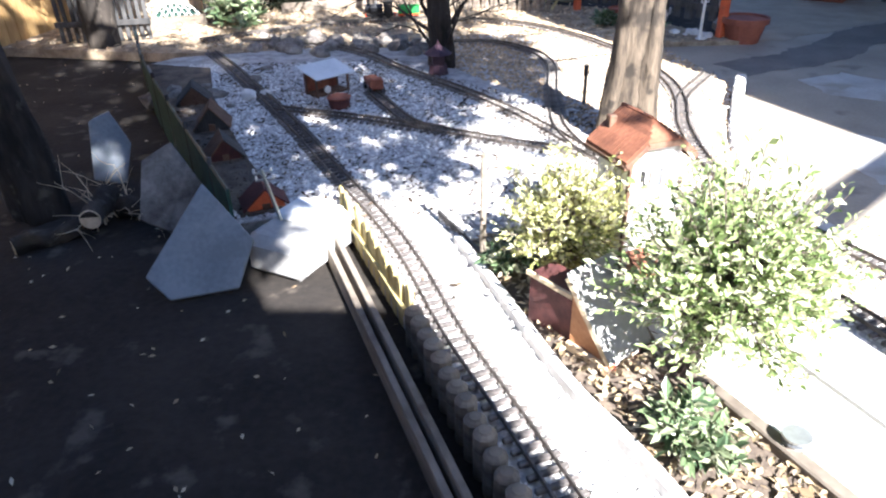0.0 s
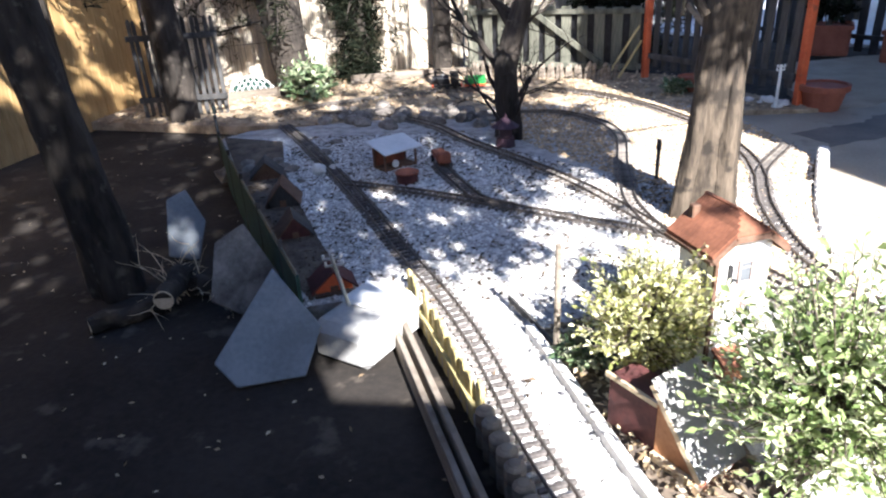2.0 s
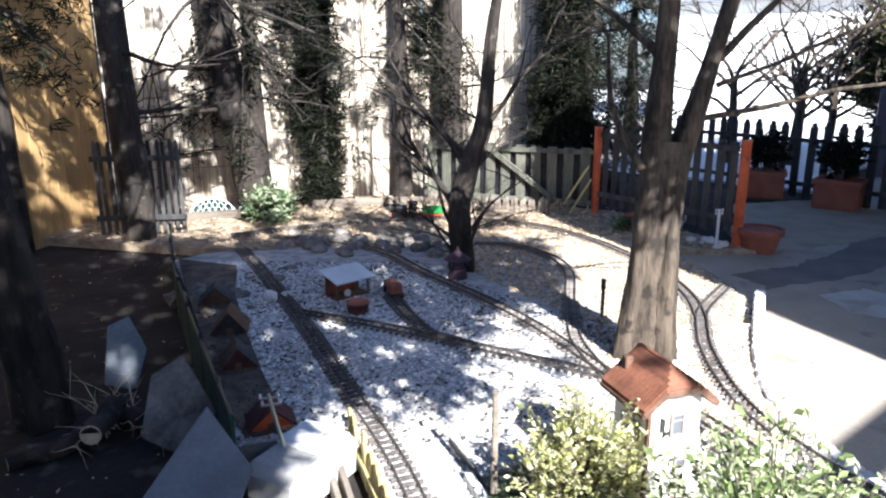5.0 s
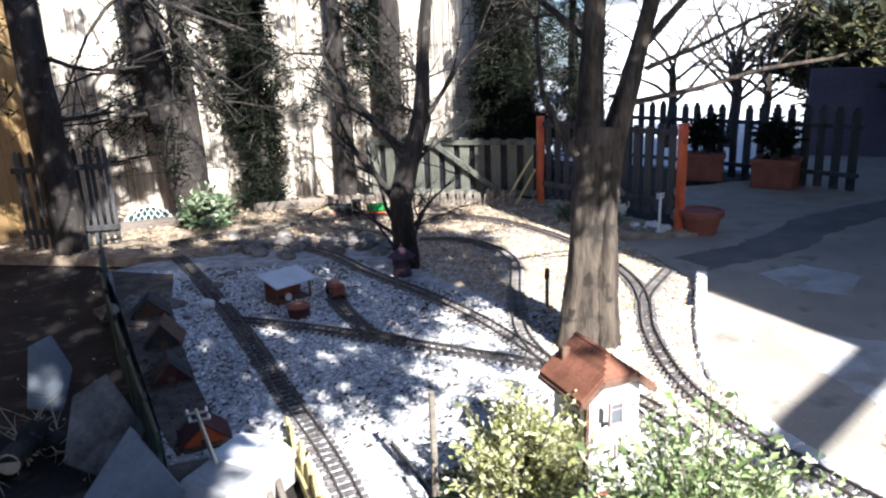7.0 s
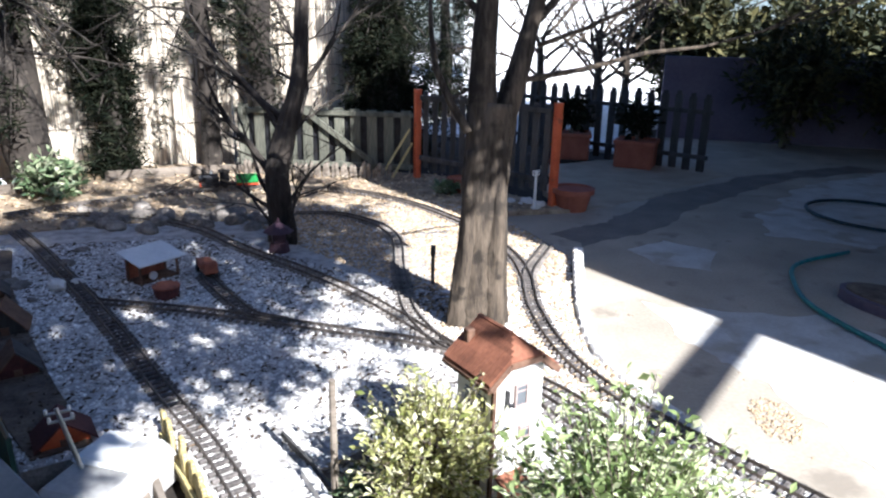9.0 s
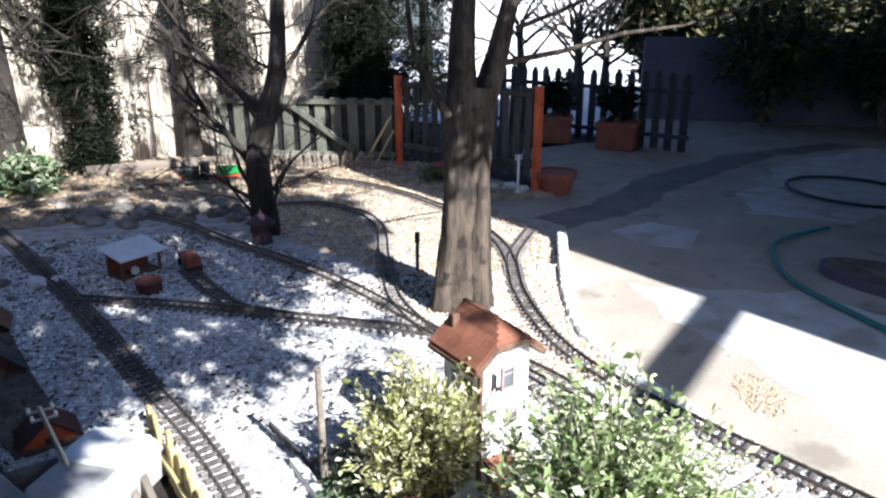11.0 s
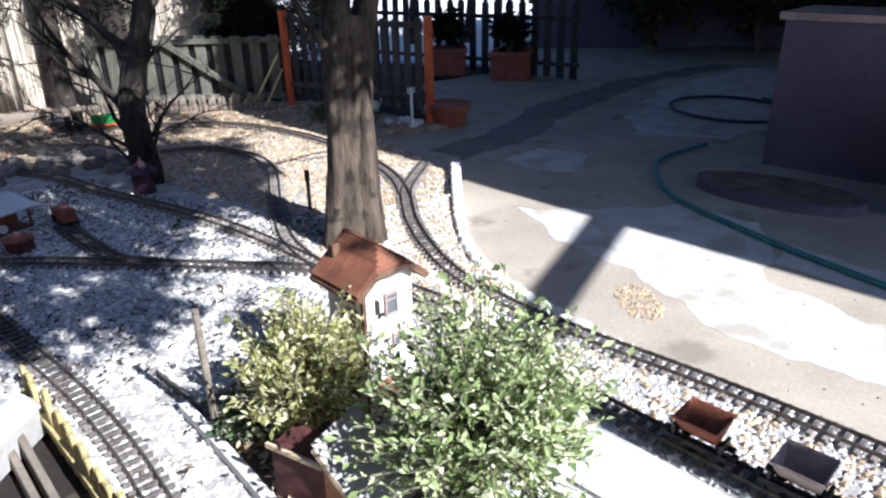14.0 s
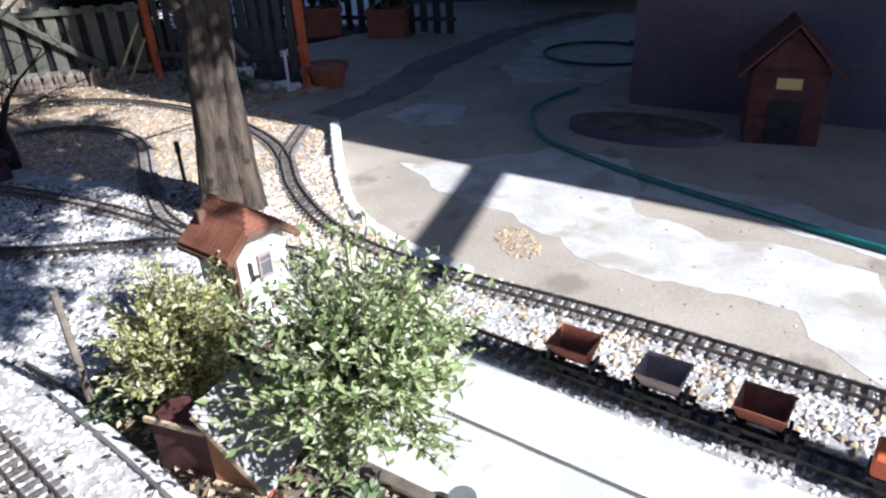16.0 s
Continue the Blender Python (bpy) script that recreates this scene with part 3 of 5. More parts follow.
# ---- other trees ----
tree_a = bare_tree((-1.45, 2.03, -0.09), [(0, 0, 0), (-0.02, 0.0, 0.2), (-0.07, 0.02, 0.5), (-0.13, 0.03, 0.9), (-0.2, 0.05, 1.5), (-0.25, 0.06, 2.4)], 0.098, 0.075, M_BARK_D,
                   "dark rough-barked conifer trunk leaning over bare earth", [((-0.2, 0.05, 1.6), (-0.8, 0.5, 0.2), 1.2, 0.03), ((-0.22, 0.05, 2.0), (0.6, 0.7, 0.3), 1.2, 0.03)], 11, 0.22)
tree_b = bare_tree((-1.82, 5.42, -0.06), [(0, 0, 0), (-0.02, 0, 0.25), (-0.1, 0.0, 0.7), (-0.2, 0.02, 1.2), (-0.3, 0.05, 2.2), (-0.36, 0.05, 3.4)], 0.17, 0.10, M_BARK_D,
                   "dark conifer trunk with bare hanging side branches", [((-0.08, 0.0, 0.65), (-1, -0.2, -0.15), 0.7, 0.018), ((-0.16, 0, 0.95), (-1, -0.3, 0.1), 0.9, 0.02), ((-0.22, 0, 1.25), (-1, 0.1, 0.05), 0.9, 0.022),
                                                                         ((-0.2, 0, 1.1), (0.9, -0.3, -0.1), 0.7, 0.018), ((-0.26, 0, 1.5), (0.9, -0.4, -0.2), 0.9, 0.02), ((-0.26, 0, 1.7), (0.9, -0.1, -0.5), 1.3, 0.018), ((-0.28, 0, 1.9), (1.0, 0.1, -0.35), 1.6, 0.02), ((-0.28, 0, 2.0), (0.8, -0.5, -0.6), 1.5, 0.018), ((-0.28, 0, 1.9), (-0.9, -0.3, -0.5), 1.3, 0.018)], 12, 0.2)
tree_d = bare_tree((-2.42, 4.55, -0.09), [(0, 0, 0), (0.0, 0, 0.4), (-0.02, 0.0, 1.0), (-0.05, 0.02, 2.0), (-0.08, 0.05, 3.2)], 0.115, 0.085, M_BARK_D,
                   "straight dark trunk before the slatted fence", [((0, 0, 1.0), (1, 0.2, 0.1), 0.8, 0.02), ((-0.02, 0, 1.4), (0.9, -0.3, 0.0), 0.9, 0.02)], 13, 0.16)
tree_c = bare_tree((0.0, 3.88, -0.02), [(0, 0, 0), (0.0, 0.02, 0.15), (-0.03, 0.05, 0.4), (0.04, 0.08, 0.65), (0.12, 0.1, 0.95), (0.16, 0.12, 1.4), (0.24, 0.15, 2.0), (0.27, 0.16, 2.8)], 0.085, 0.012, M_BARK_D,
                   "small dark twisted shrub tree with bare tangled branches", [((-0.02, 0.04, 0.3), (-0.6, 0.2, 1), 0.8, 0.028), ((0.0, 0.06, 0.45), (0.5, 0.2, 1), 0.9, 0.03), ((0.03, 0.08, 0.6), (-0.3, 0.3, 1), 0.9, 0.026),
                                                                               ((0.08, 0.1, 0.8), (0.7, 0.0, 0.7), 0.7, 0.02), ((-0.02, 0.03, 0.2), (0.8, 0.1, 0.6), 0.5, 0.014), ((-0.02, 0.03, 0.18), (-0.8, 0.1, 0.5), 0.5, 0.014), ((0.0, 0.0, 0.06), (0.6, -0.3, 0.8), 0.5, 0.012), ((0.0, 0.0, 0.06), (-0.7, -0.2, 0.8), 0.5, 0.012), ((0.01, 0.03, 0.1), (0.2, 0.6, 1), 0.8, 0.018), ((0.0, 0.03, 0.1), (-0.4, 0.5, 1), 0.8, 0.018), ((0.05, 0.09, 0.7), (-0.8, 0.1, 0.7), 0.8, 0.018)], 14, 0.3)


def conifer(base, h, r, label, seed, low=0.35, drop=0.35, dense=1.0, trunk_r=0.09):
    """An evergreen with hanging boughs."""
    t = thing("conifer", base, 0, label, "tree", "evergreens behind the layout")
    rr = random.Random(seed)
    part("trunk", tube([Vector((0.02 * math.sin(i), 0, h * i / 8)) for i in range(9)], trunk_r, 0.02, 10, 0.15, seed), M_BARK_D, t)
    V, F, BV, BF = [], [], [], []
    for _ in range(int(60 * dense)):
        z = h * rr.uniform(low, 1.0)
        a = rr.uniform(0, 6.283)
        L = r * (1.05 - 0.75 * (z / h - low) / (1 - low)) * rr.uniform(0.5, 1.1)
        tip = Vector((math.cos(a) * L, math.sin(a) * L, z - L * drop * rr.uniform(0.4, 1.6)))
        st = Vector((0, 0, z))
        stick(BV, BF, st, tip, 0.012, 0.004, 4)
        for k in range(5):
            p = st.lerp(tip, 0.35 + 0.16 * k)
            p.z -= 0.1 * rr.random()
            leaves(V, F, p, 0.05, 20, 0.13, rr, long=8.0)
            q = p - Vector((0, 0, rr.uniform(0.05, 0.3)))
            leaves(V, F, q, 0.05, 16, 0.07, rr, long=8.0)
    raw_mesh("bough", BV, BF, M_BARK_D, t, "stuff")
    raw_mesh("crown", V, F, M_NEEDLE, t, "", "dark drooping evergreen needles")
    return t


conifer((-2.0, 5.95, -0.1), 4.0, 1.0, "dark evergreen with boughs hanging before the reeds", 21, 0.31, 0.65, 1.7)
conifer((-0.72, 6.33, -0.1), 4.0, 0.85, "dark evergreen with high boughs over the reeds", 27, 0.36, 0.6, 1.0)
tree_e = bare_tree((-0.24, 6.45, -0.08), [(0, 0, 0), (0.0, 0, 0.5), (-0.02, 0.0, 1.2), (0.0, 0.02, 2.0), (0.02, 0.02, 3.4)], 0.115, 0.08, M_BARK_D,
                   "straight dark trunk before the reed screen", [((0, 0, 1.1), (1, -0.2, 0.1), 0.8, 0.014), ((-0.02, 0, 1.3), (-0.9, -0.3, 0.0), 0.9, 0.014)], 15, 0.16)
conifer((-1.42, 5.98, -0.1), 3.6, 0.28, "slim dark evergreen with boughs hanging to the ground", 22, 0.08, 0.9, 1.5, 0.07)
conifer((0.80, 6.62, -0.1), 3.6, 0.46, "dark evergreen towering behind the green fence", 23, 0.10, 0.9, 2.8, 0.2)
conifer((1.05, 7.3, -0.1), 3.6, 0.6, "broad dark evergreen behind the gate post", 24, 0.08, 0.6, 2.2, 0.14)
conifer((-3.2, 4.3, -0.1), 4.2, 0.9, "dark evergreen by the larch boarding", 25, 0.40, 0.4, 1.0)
# unseen tree added over the near end of the garden to shade the ballast and the earth
shade = thing("conifer", (1.0, -1.75, -0.08), 0, "unseen evergreen added at the near end to cast shade", "tree")
part("trunk", tube([Vector((0, 0, 4.2 * i / 6)) for i in range(7)], 0.13, 0.04, 12, 0.1, 5), M_BARK_D, shade)
V, F = [], []
rr = random.Random(31)


def shade_clump(gx, gy, size, n, spread):
    """A tuft of needles high up, on the sun's way to the ground place (gx, gy)."""
    z = rr.uniform(3.4, 4.2) if gy > 4.1 or gx < -1.05 else rr.uniform(2.2, 2.9)
    leaves(V, F, Vector((gx, gy, 0)) + SUN_AZ * z / math.tan(SUN_EL) + Vector((-1.0, 1.75, z + 0.08)), size, n, spread, rr, long=2.6)


for _ in range(470):
    gx, gy = rr.uniform(-3.4, -0.66), rr.uniform(1.15, 4.5)
    if rr.random() < 0.9 or gx < -1.2:
        shade_clump(gx, gy, 0.075, 28, 0.14)
for _ in range(45):
    shade_clump(rr.uniform(-1.1, -0.62), rr.uniform(1.3, 2.1), 0.07, 28, 0.13)
for _ in range(120):
    shade_clump(rr.uniform(-1.7, 0.35), rr.uniform(4.1, 5.7), 0.055, 20, 0.10)
for _ in range(55):
    shade_clump(rr.uniform(-4.0, 0.3), rr.uniform(6.2, 8.3), 0.06, 24, 0.11)
for _ in range(150):
    shade_clump(rr.uniform(-4.6, -2.5), rr.uniform(4.2, 6.8), 0.075, 28, 0.14)
for _ in range(70):
    shade_clump(rr.uniform(-1.5, -0.72), rr.uniform(1.35, 3.6), 0.065, 28, 0.12)
for _ in range(210):
    shade_clump(rr.uniform(-1.0, 0.1), rr.uniform(2.1, 4.0), 0.045, 13, 0.075)
for _ in range(110):
    shade_clump(rr.uniform(-0.95, 0.15), rr.uniform(3.05, 4.3), 0.06, 20, 0.10)
for _ in range(70):
    shade_clump(rr.uniform(0.0, 0.6), rr.uniform(3.25, 3.95), 0.055, 18, 0.09)
for _ in range(80):
    shade_clump(rr.uniform(-1.0, -0.48), rr.uniform(1.35, 2.2), 0.06, 24, 0.10)
for _ in range(55):
    shade_clump(rr.uniform(-0.9, 0.15), rr.uniform(2.1, 3.1), 0.055, 18, 0.09)
for _ in range(55):
    shade_clump(rr.uniform(0.0, 0.55), rr.uniform(3.75, 4.7), 0.055, 20, 0.09)
for _ in range(60):
    shade_clump(rr.uniform(-1.3, -0.6), rr.uniform(3.2, 4.4), 0.06, 20, 0.10)
for _ in range(190):
    gx, gy = rr.uniform(-1.0, 0.55), rr.uniform(1.95, 4.15)
    if gx < 0.1 or gy < 3.2:
        shade_clump(gx, gy, 0.04, 10, 0.065)
# boughs added to join the unseen trunk to its tufts
for k in range(9):
    BV, BF = [], []
    a = Vector((0, 0, 3.05 + 0.09 * k))
    for step in range(6):
        b = a + Vector((rr.gauss(0.02, 0.12) + 0.06 * (k % 3 - 1), 0.40 + rr.gauss(0, 0.05), rr.gauss(-0.05, 0.04)))
        stick(BV, BF, a, b, 0.021 - 0.003 * step, 0.018 - 0.003 * step, 7)
        a = b
    raw_mesh("bough", BV, BF, M_BARK_D, shade, "")
raw_mesh("crown", V, F, M_NEEDLE, shade, "", "added needle tufts that block the sun")


# ---- shrubs ----
def shrub(base, centre, rx, rz, n, material, label, seed, size=0.02):
    t = thing("shrub", base, 0, label, "shrub")
    rr = random.Random(seed)
    c = Vector(centre) - Vector(base)
    V, F, SV, SF = [], [], [], []
    for i in range(n):
        d = Vector((rr.gauss(0, 1), rr.gauss(0, 1), rr.gauss(0.15, 0.9))).normalized()
        reach = (0.4 + 0.6 * rr.random() ** 0.45) * (1 + 0.55 * noise.noise(d * 2.3 + Vector((seed, 0, 0))) + 0.25 * noise.noise(d * 5.5 + Vector((0, seed, 0)))) * (1.22 if i % 9 == 0 else 1.0)
        reach = min(reach, 1.16)
        tip = c + Vector((d.x * rx, d.y * rx, d.z * rz)) * reach
        tip.z = max(tip.z, 0.02)
        foot = c + Vector((d.x * rx, d.y * rx, d.z * rz - 0.25 * rz)) * reach * 0.35
        bend = foot.lerp(tip, 0.55) + Vector((0, 0, -0.12 * rz))
        stick(SV, SF, foot, bend, 0.0016, 0.0012, 4)
        stick(SV, SF, bend, tip, 0.0012, 0.0006, 4)
        if i % 6 == 0:
            stick(SV, SF, (rr.gauss(0, 0.01), rr.gauss(0, 0.01), 0), foot, 0.008, 0.0035, 5)
        shoot = (tip - bend).normalized()
        for k in range(17):
            f = k / 16
            p = foot.lerp(bend, 0.3 + 0.7 * f * 2) if f < 0.5 else bend.lerp(tip, f * 2 - 1)
            a = (shoot * rr.uniform(0.2, 1.0) + Vector((rr.gauss(0, 0.9), rr.gauss(0, 0.9), rr.gauss(0.0, 0.5)))).normalized()
            nrm = Vector((rr.gauss(0.15, 0.55), rr.gauss(-0.3, 0.55), 1)).normalized()
            b = a.cross(nrm).normalized()
            s = size * rr.uniform(0.5, 1.5)
            o = len(V)
            p = p + a * s
            up = nrm * s * 0.16
            w = s / rr.uniform(1.9, 3.0)
            V.extend([p - a * s, p + b * w + up, p + a * s * 0.2, p + a * s, p - b * w + up])
            F.extend([(o, o + 2, o + 1), (o + 1, o + 2, o + 3), (o, o + 4, o + 2), (o + 4, o + 3, o + 2)])
    raw_mesh("stem", SV, SF, M_TWIG, t, "stuff")
    raw_mesh("foliage", V, F, material, t, "", "small pointed evergreen leaves")
    return t


shrub((0.68, 1.03, 0.005), (0.735, 0.985, 0.325), 0.25, 0.235, 540, M_LEAF, "dense evergreen garden shrub with small glossy leaves", 41, 0.0108)
shrub((0.47, 1.44, 0.005), (0.45, 1.43, 0.215), 0.185, 0.185, 330, M_LEAF_Y, "yellow-green variegated shrub beside the model house", 42, 0.0098)
shrub((-1.62, 5.12, -0.02), (-1.62, 5.12, 0.14), 0.20, 0.16, 70, M_IVY, "low green-leaved bush at the foot of the trunk", 43, 0.03)
shrub((0.62, 0.82, 0.005), (0.63, 0.80, 0.055), 0.11, 0.05, 45, M_IVY, "low creeping plant along the concrete edging", 44, 0.016)
shrub((0.30, 1.50, 0.005), (0.30, 1.50, 0.05), 0.10, 0.045, 45, M_IVY, "low creeping plant under the shrub", 45, 0.014)
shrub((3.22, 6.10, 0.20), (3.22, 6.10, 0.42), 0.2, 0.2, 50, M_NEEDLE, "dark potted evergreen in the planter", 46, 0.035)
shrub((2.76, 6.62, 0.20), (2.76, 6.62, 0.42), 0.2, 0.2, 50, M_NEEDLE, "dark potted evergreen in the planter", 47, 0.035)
shrub((1.18, 5.02, -0.01), (1.18, 5.02, 0.05), 0.10, 0.05, 40, M_IVY, "low grey-green tuft by the gate", 48, 0.02)
shrub((1.42, 4.78, -0.01), (1.42, 4.78, 0.05), 0.10, 0.05, 40, M_IVY, "low grey-green tuft by the gate", 49, 0.02)
V, F = [], []
rr = random.Random(51)
for _ in range(3600):
    x, y = rr.uniform(0.1, 1.0), rr.uniform(0.2, 1.75)
    if inside(x, y, BEDSOIL):
        leaves(V, F, (x, y, 0.018), 0.014, 1, 0.008, rr, flat=1.0, long=2.0)
raw_mesh("leaf_litter", V, F, M_DRY, label="dry pale leaves fallen on the planting bed", category="leaf litter")
V, F = [], []
for _ in range(1700):
    x, y = rr.uniform(-3.0, 1.4), rr.uniform(4.3, 6.1)
    if inside(x, y, back):
        leaves(V, F, (x, y, 0.012), 0.022, 1, 0.01, rr, flat=0.9, long=2.4)
raw_mesh("leaf_litter", V, F, M_DRY, label="dry leaves and straw before the fence", category="leaf litter")
V, F = [], []
for _ in range(420):
    x, y = rr.uniform(-2.6, 0.3), rr.uniform(0.2, 4.4)
    if not inside(x, y, BED):
        leaves(V, F, (x, y, -0.066), 0.009, 1, 0.006, rr, flat=0.9, long=2.0)
raw_mesh("leaf_litter", V, F, M_DRY, label="small dry leaves scattered on trodden earth", category="leaf litter")

V, F = [], []
for _ in range(16000):
    x, y = rr.uniform(-1.3, 0.75), rr.uniform(1.3, 4.6)
    thick = noise.noise(Vector((x * 2.2, y * 2.2, 3.0))) + 0.5 * noise.noise(Vector((x * 6, y * 6, 8.0)))
    if inside(x, y, WHITE) and not inside(x, y, BEDSOIL) and thick > rr.uniform(-0.35, 0.5) - (0.25 if y > 3.0 else 0.0):
        leaves(V, F, (x, y, 0.010), rr.uniform(0.007, 0.016), 1, 0.005, rr, flat=0.9, long=3.0)
raw_mesh("leaf_litter", V, F, M_LITTER, label="dark needles and leaf scraps on the white ballast", category="leaf litter")


# ---- fences and gate ----
def along(a, b, s):
    return Vector(a).lerp(Vector(b), s)


def slat_fence(name, a, b, z0, z1, w, gap, material, label, rails=(0.12, 0.88), thick=0.014, kind="", point=False):
    a, b = Vector((*a, 0)), Vector((*b, 0))
    d = (b - a).normalized()
    yaw = math.degrees(math.atan2(d.y, d.x))
    side = Vector((d.y, -d.x, 0))
    t = thing(name, (a.x, a.y, z0), 0, label, "fence", "", kind)
    L = (b - a).length
    h = z1 - z0
    bm = box((w, thick, h), (0, 0, h / 2), bevel=0.003)
    if point:
        add_box(bm, (w * 0.62, thick * 0.9, w * 0.5), (0, 0, h + w * 0.2), bevel=0.003)
    me = mesh_of("slat", bm, material)
    n = int(L / (w + gap))
    for i in range(n):
        s = (i + 0.5) / n * L
        share("slat", me, t, Matrix.Translation(d * s + Vector((0, 0, R.uniform(-0.012, 0.012)))) @ pose(0, 0, 0, R.uniform(-0.6, 0.6), R.uniform(-0.8, 0.8), yaw))
    for r in rails:
        p0, p1 = side * 0.02 + Vector((0, 0, h * r)), d * L + side * 0.02 + Vector((0, 0, h * r))
        part("rail", beam(p0, p1, 0.02, 0.04), material, t)
    return t, d, side, h


g, d, side, h = slat_fence("picket_fence", (-0.47, 6.10), (1.00, 5.66), 0.05, 0.55, 0.085, 0.05, M_GREENWOOD, "weathered green board fence with a diagonal brace", (0.06, 0.92))
part("brace", beam(d * 0.62 + side * 0.035 + Vector((0, 0, 0.47)), d * 1.22 + side * 0.035 + Vector((0, 0, 0.04)), 0.02, 0.045), M_GREENWOOD, g)
part("stile", beam(d * 0.06 + side * 0.035 + Vector((0, 0, 0.0)), d * 0.06 + side * 0.035 + Vector((0, 0, 0.52)), 0.02, 0.035), M_GREENWOOD, g)
# added black panel that paints the gaps between the boards dark
part("dark_gap_backing", box((1.52, 0.006, 0.44), (0, 0, 0), Matrix.Translation(d * 0.77 - side * 0.02 + Vector((0, 0, 0.25))) @ pose(0, 0, 0, 0, 0, math.degrees(math.atan2(d.y, d.x)))), M_BLACK, g)
g2, d2, side2, h2 = slat_fence("garden_gate", (1.06, 5.60), (1.84, 4.61), 0.08, 0.70, 0.055, 0.04, M_DARKWOOD, "dark slatted garden gate between orange posts", (0.15, 0.94))
part("brace", beam(d2 * 0.35 + side2 * 0.035 + Vector((0, 0, 0.5)), d2 * 0.85 + side2 * 0.035 + Vector((0, 0, 0.1)), 0.02, 0.04), M_GREYWOOD, g2)
for x, y in ((1.03, 5.64), (1.86, 4.58)):
    p = thing("gate_post", (x, y, -0.03), 20, "orange painted square timber gate post", "post", "orange gate posts")
    part("shaft", box((0.05, 0.05, 0.74), (0, 0, 0.37), bevel=0.005), M_ORANGE, p)
    part("cap", box((0.056, 0.056, 0.012), (0, 0, 0.746), bevel=0.004), M_ORANGE, p)
for k in range(2):
    s = thing("wooden_slat", (0.72 + 0.10 * k, 5.62, 0.0), 0, "thin yellow pine slat leaning on the fence", "slat", "leaning slats")
    part("board", beam((0, 0, 0.0), (0.25 - 0.08 * k, 0.05, 0.40 - 0.12 * k), 0.022, 0.014), M_YELLOWWOOD, s)
slat_fence("picket_fence", (2.15, 7.75), (3.77, 5.74), -0.03, 0.66, 0.075, 0.06, M_DARKWOOD, "dark stained picket fence behind the planters", (0.2, 0.8), point=True)
slat_fence("picket_fence", (-2.78, 4.62), (-2.14, 4.74), -0.06, 0.68, 0.028, 0.022, M_DARKWOOD, "narrow dark slatted fence panel by the trunk", (0.25, 0.85), point=True)


def board_wall(name, a, b, z0, z1, w, material, label):
    a, b = Vector((*a, 0)), Vector((*b, 0))
    d = (b - a).normalized()
    yaw = math.degrees(math.atan2(d.y, d.x))
    L = (b - a).length
    t = tagged(link(name, box((L, 0.05, z1 - z0), (L / 2, 0.035, (z0 + z1) / 2), Matrix.Translation(a) @ pose(0, 0, 0, 0, 0, yaw)), M_DARKWOOD), label, "fence", "", "structure")
    me = mesh_of("board", box((w - 0.004, 0.018, z1 - z0), (0, 0, (z0 + z1) / 2), bevel=0.003), material)
    for i in range(int(L / w)):
        share("board", me, t, Matrix.Translation(a + d * (i + 0.5) * w) @ pose(0, R.uniform(-0.003, 0.003), 0, 0, 0, yaw))
    return t


board_wall("wall_boarding", (-3.35, 2.0), (-3.1, 5.45), -0.08, 2.1, 0.11, M_PANEL, "warm tan vertical larch boarding along the side")


def reed_screen(a, b, z0, z1):
    a, b = Vector((*a, 0)), Vector((*b, 0))
    d = (b - a).normalized()
    n = Vector((d.y, -d.x, 0))
    L = (b - a).length
    yaw = math.degrees(math.atan2(d.y, d.x))
    t = tagged(link("wall_reed_fence", box((L, 0.03, z1 - z0), (L / 2, 0.03, (z0 + z1) / 2), Matrix.Translation(a) @ pose(0, 0, 0, 0, 0, yaw)), M_REED), "pale dry reed screen fence with wire rows", "fence", "", "structure")
    rr = random.Random(61)
    V, F = [], []
    for i in range(int(L / 0.011)):
        c = a + d * (i * 0.011 + rr.uniform(-0.003, 0.003)) + n * rr.uniform(0.0, 0.008)
        top = z1 + rr.uniform(-0.15, 0.1)
        lean = d * rr.uniform(-0.03, 0.03)
        r = rr.uniform(0.004, 0.0065)
        o = len(V)
        for z, off in ((z0, Vector()), (top, lean)):
            for u, v in ((r, 0), (0, r), (-r, 0), (0, -r)):
                V.append(c + off + d * u + n * v + Vector((0, 0, z)))
        F.extend([(o + k, o + (k + 1) % 4, o + 4 + (k + 1) % 4, o + 4 + k) for k in range(4)])
    raw_mesh("reeds", V, F, M_REED, t)
    bm = bmesh.new()
    for z in (0.35, 0.85, 1.35):
        add_between(bm, a + n * 0.016 + Vector((0, 0, z)), b + n * 0.016 + Vector((0, 0, z)), 0.003, 0.003, 5)
    part("wire", bm, M_RAIL, t)
    return t


reed_screen((-3.15, 5.45), (-0.55, 6.62), -0.06, 1.95)
reed_screen((-0.53, 6.63), (0.85, 7.05), -0.06, 1.95)
# low timber edging before the reeds, in short lengths
edge = thing("timber_edging", (0, 0, 0), 0, "low grey timber edging boards before the reeds", "edging", "", "structure")
for a, b in (((-1.45, 5.72), (-0.55, 5.95)), ((-0.55, 5.95), (-0.40, 5.92)), ((-2.4, 5.1), (-1.95, 5.3))):
    part("board", beam((*a, 0.02), (*b, 0.02), 0.03, 0.09), M_GREYWOOD, edge)

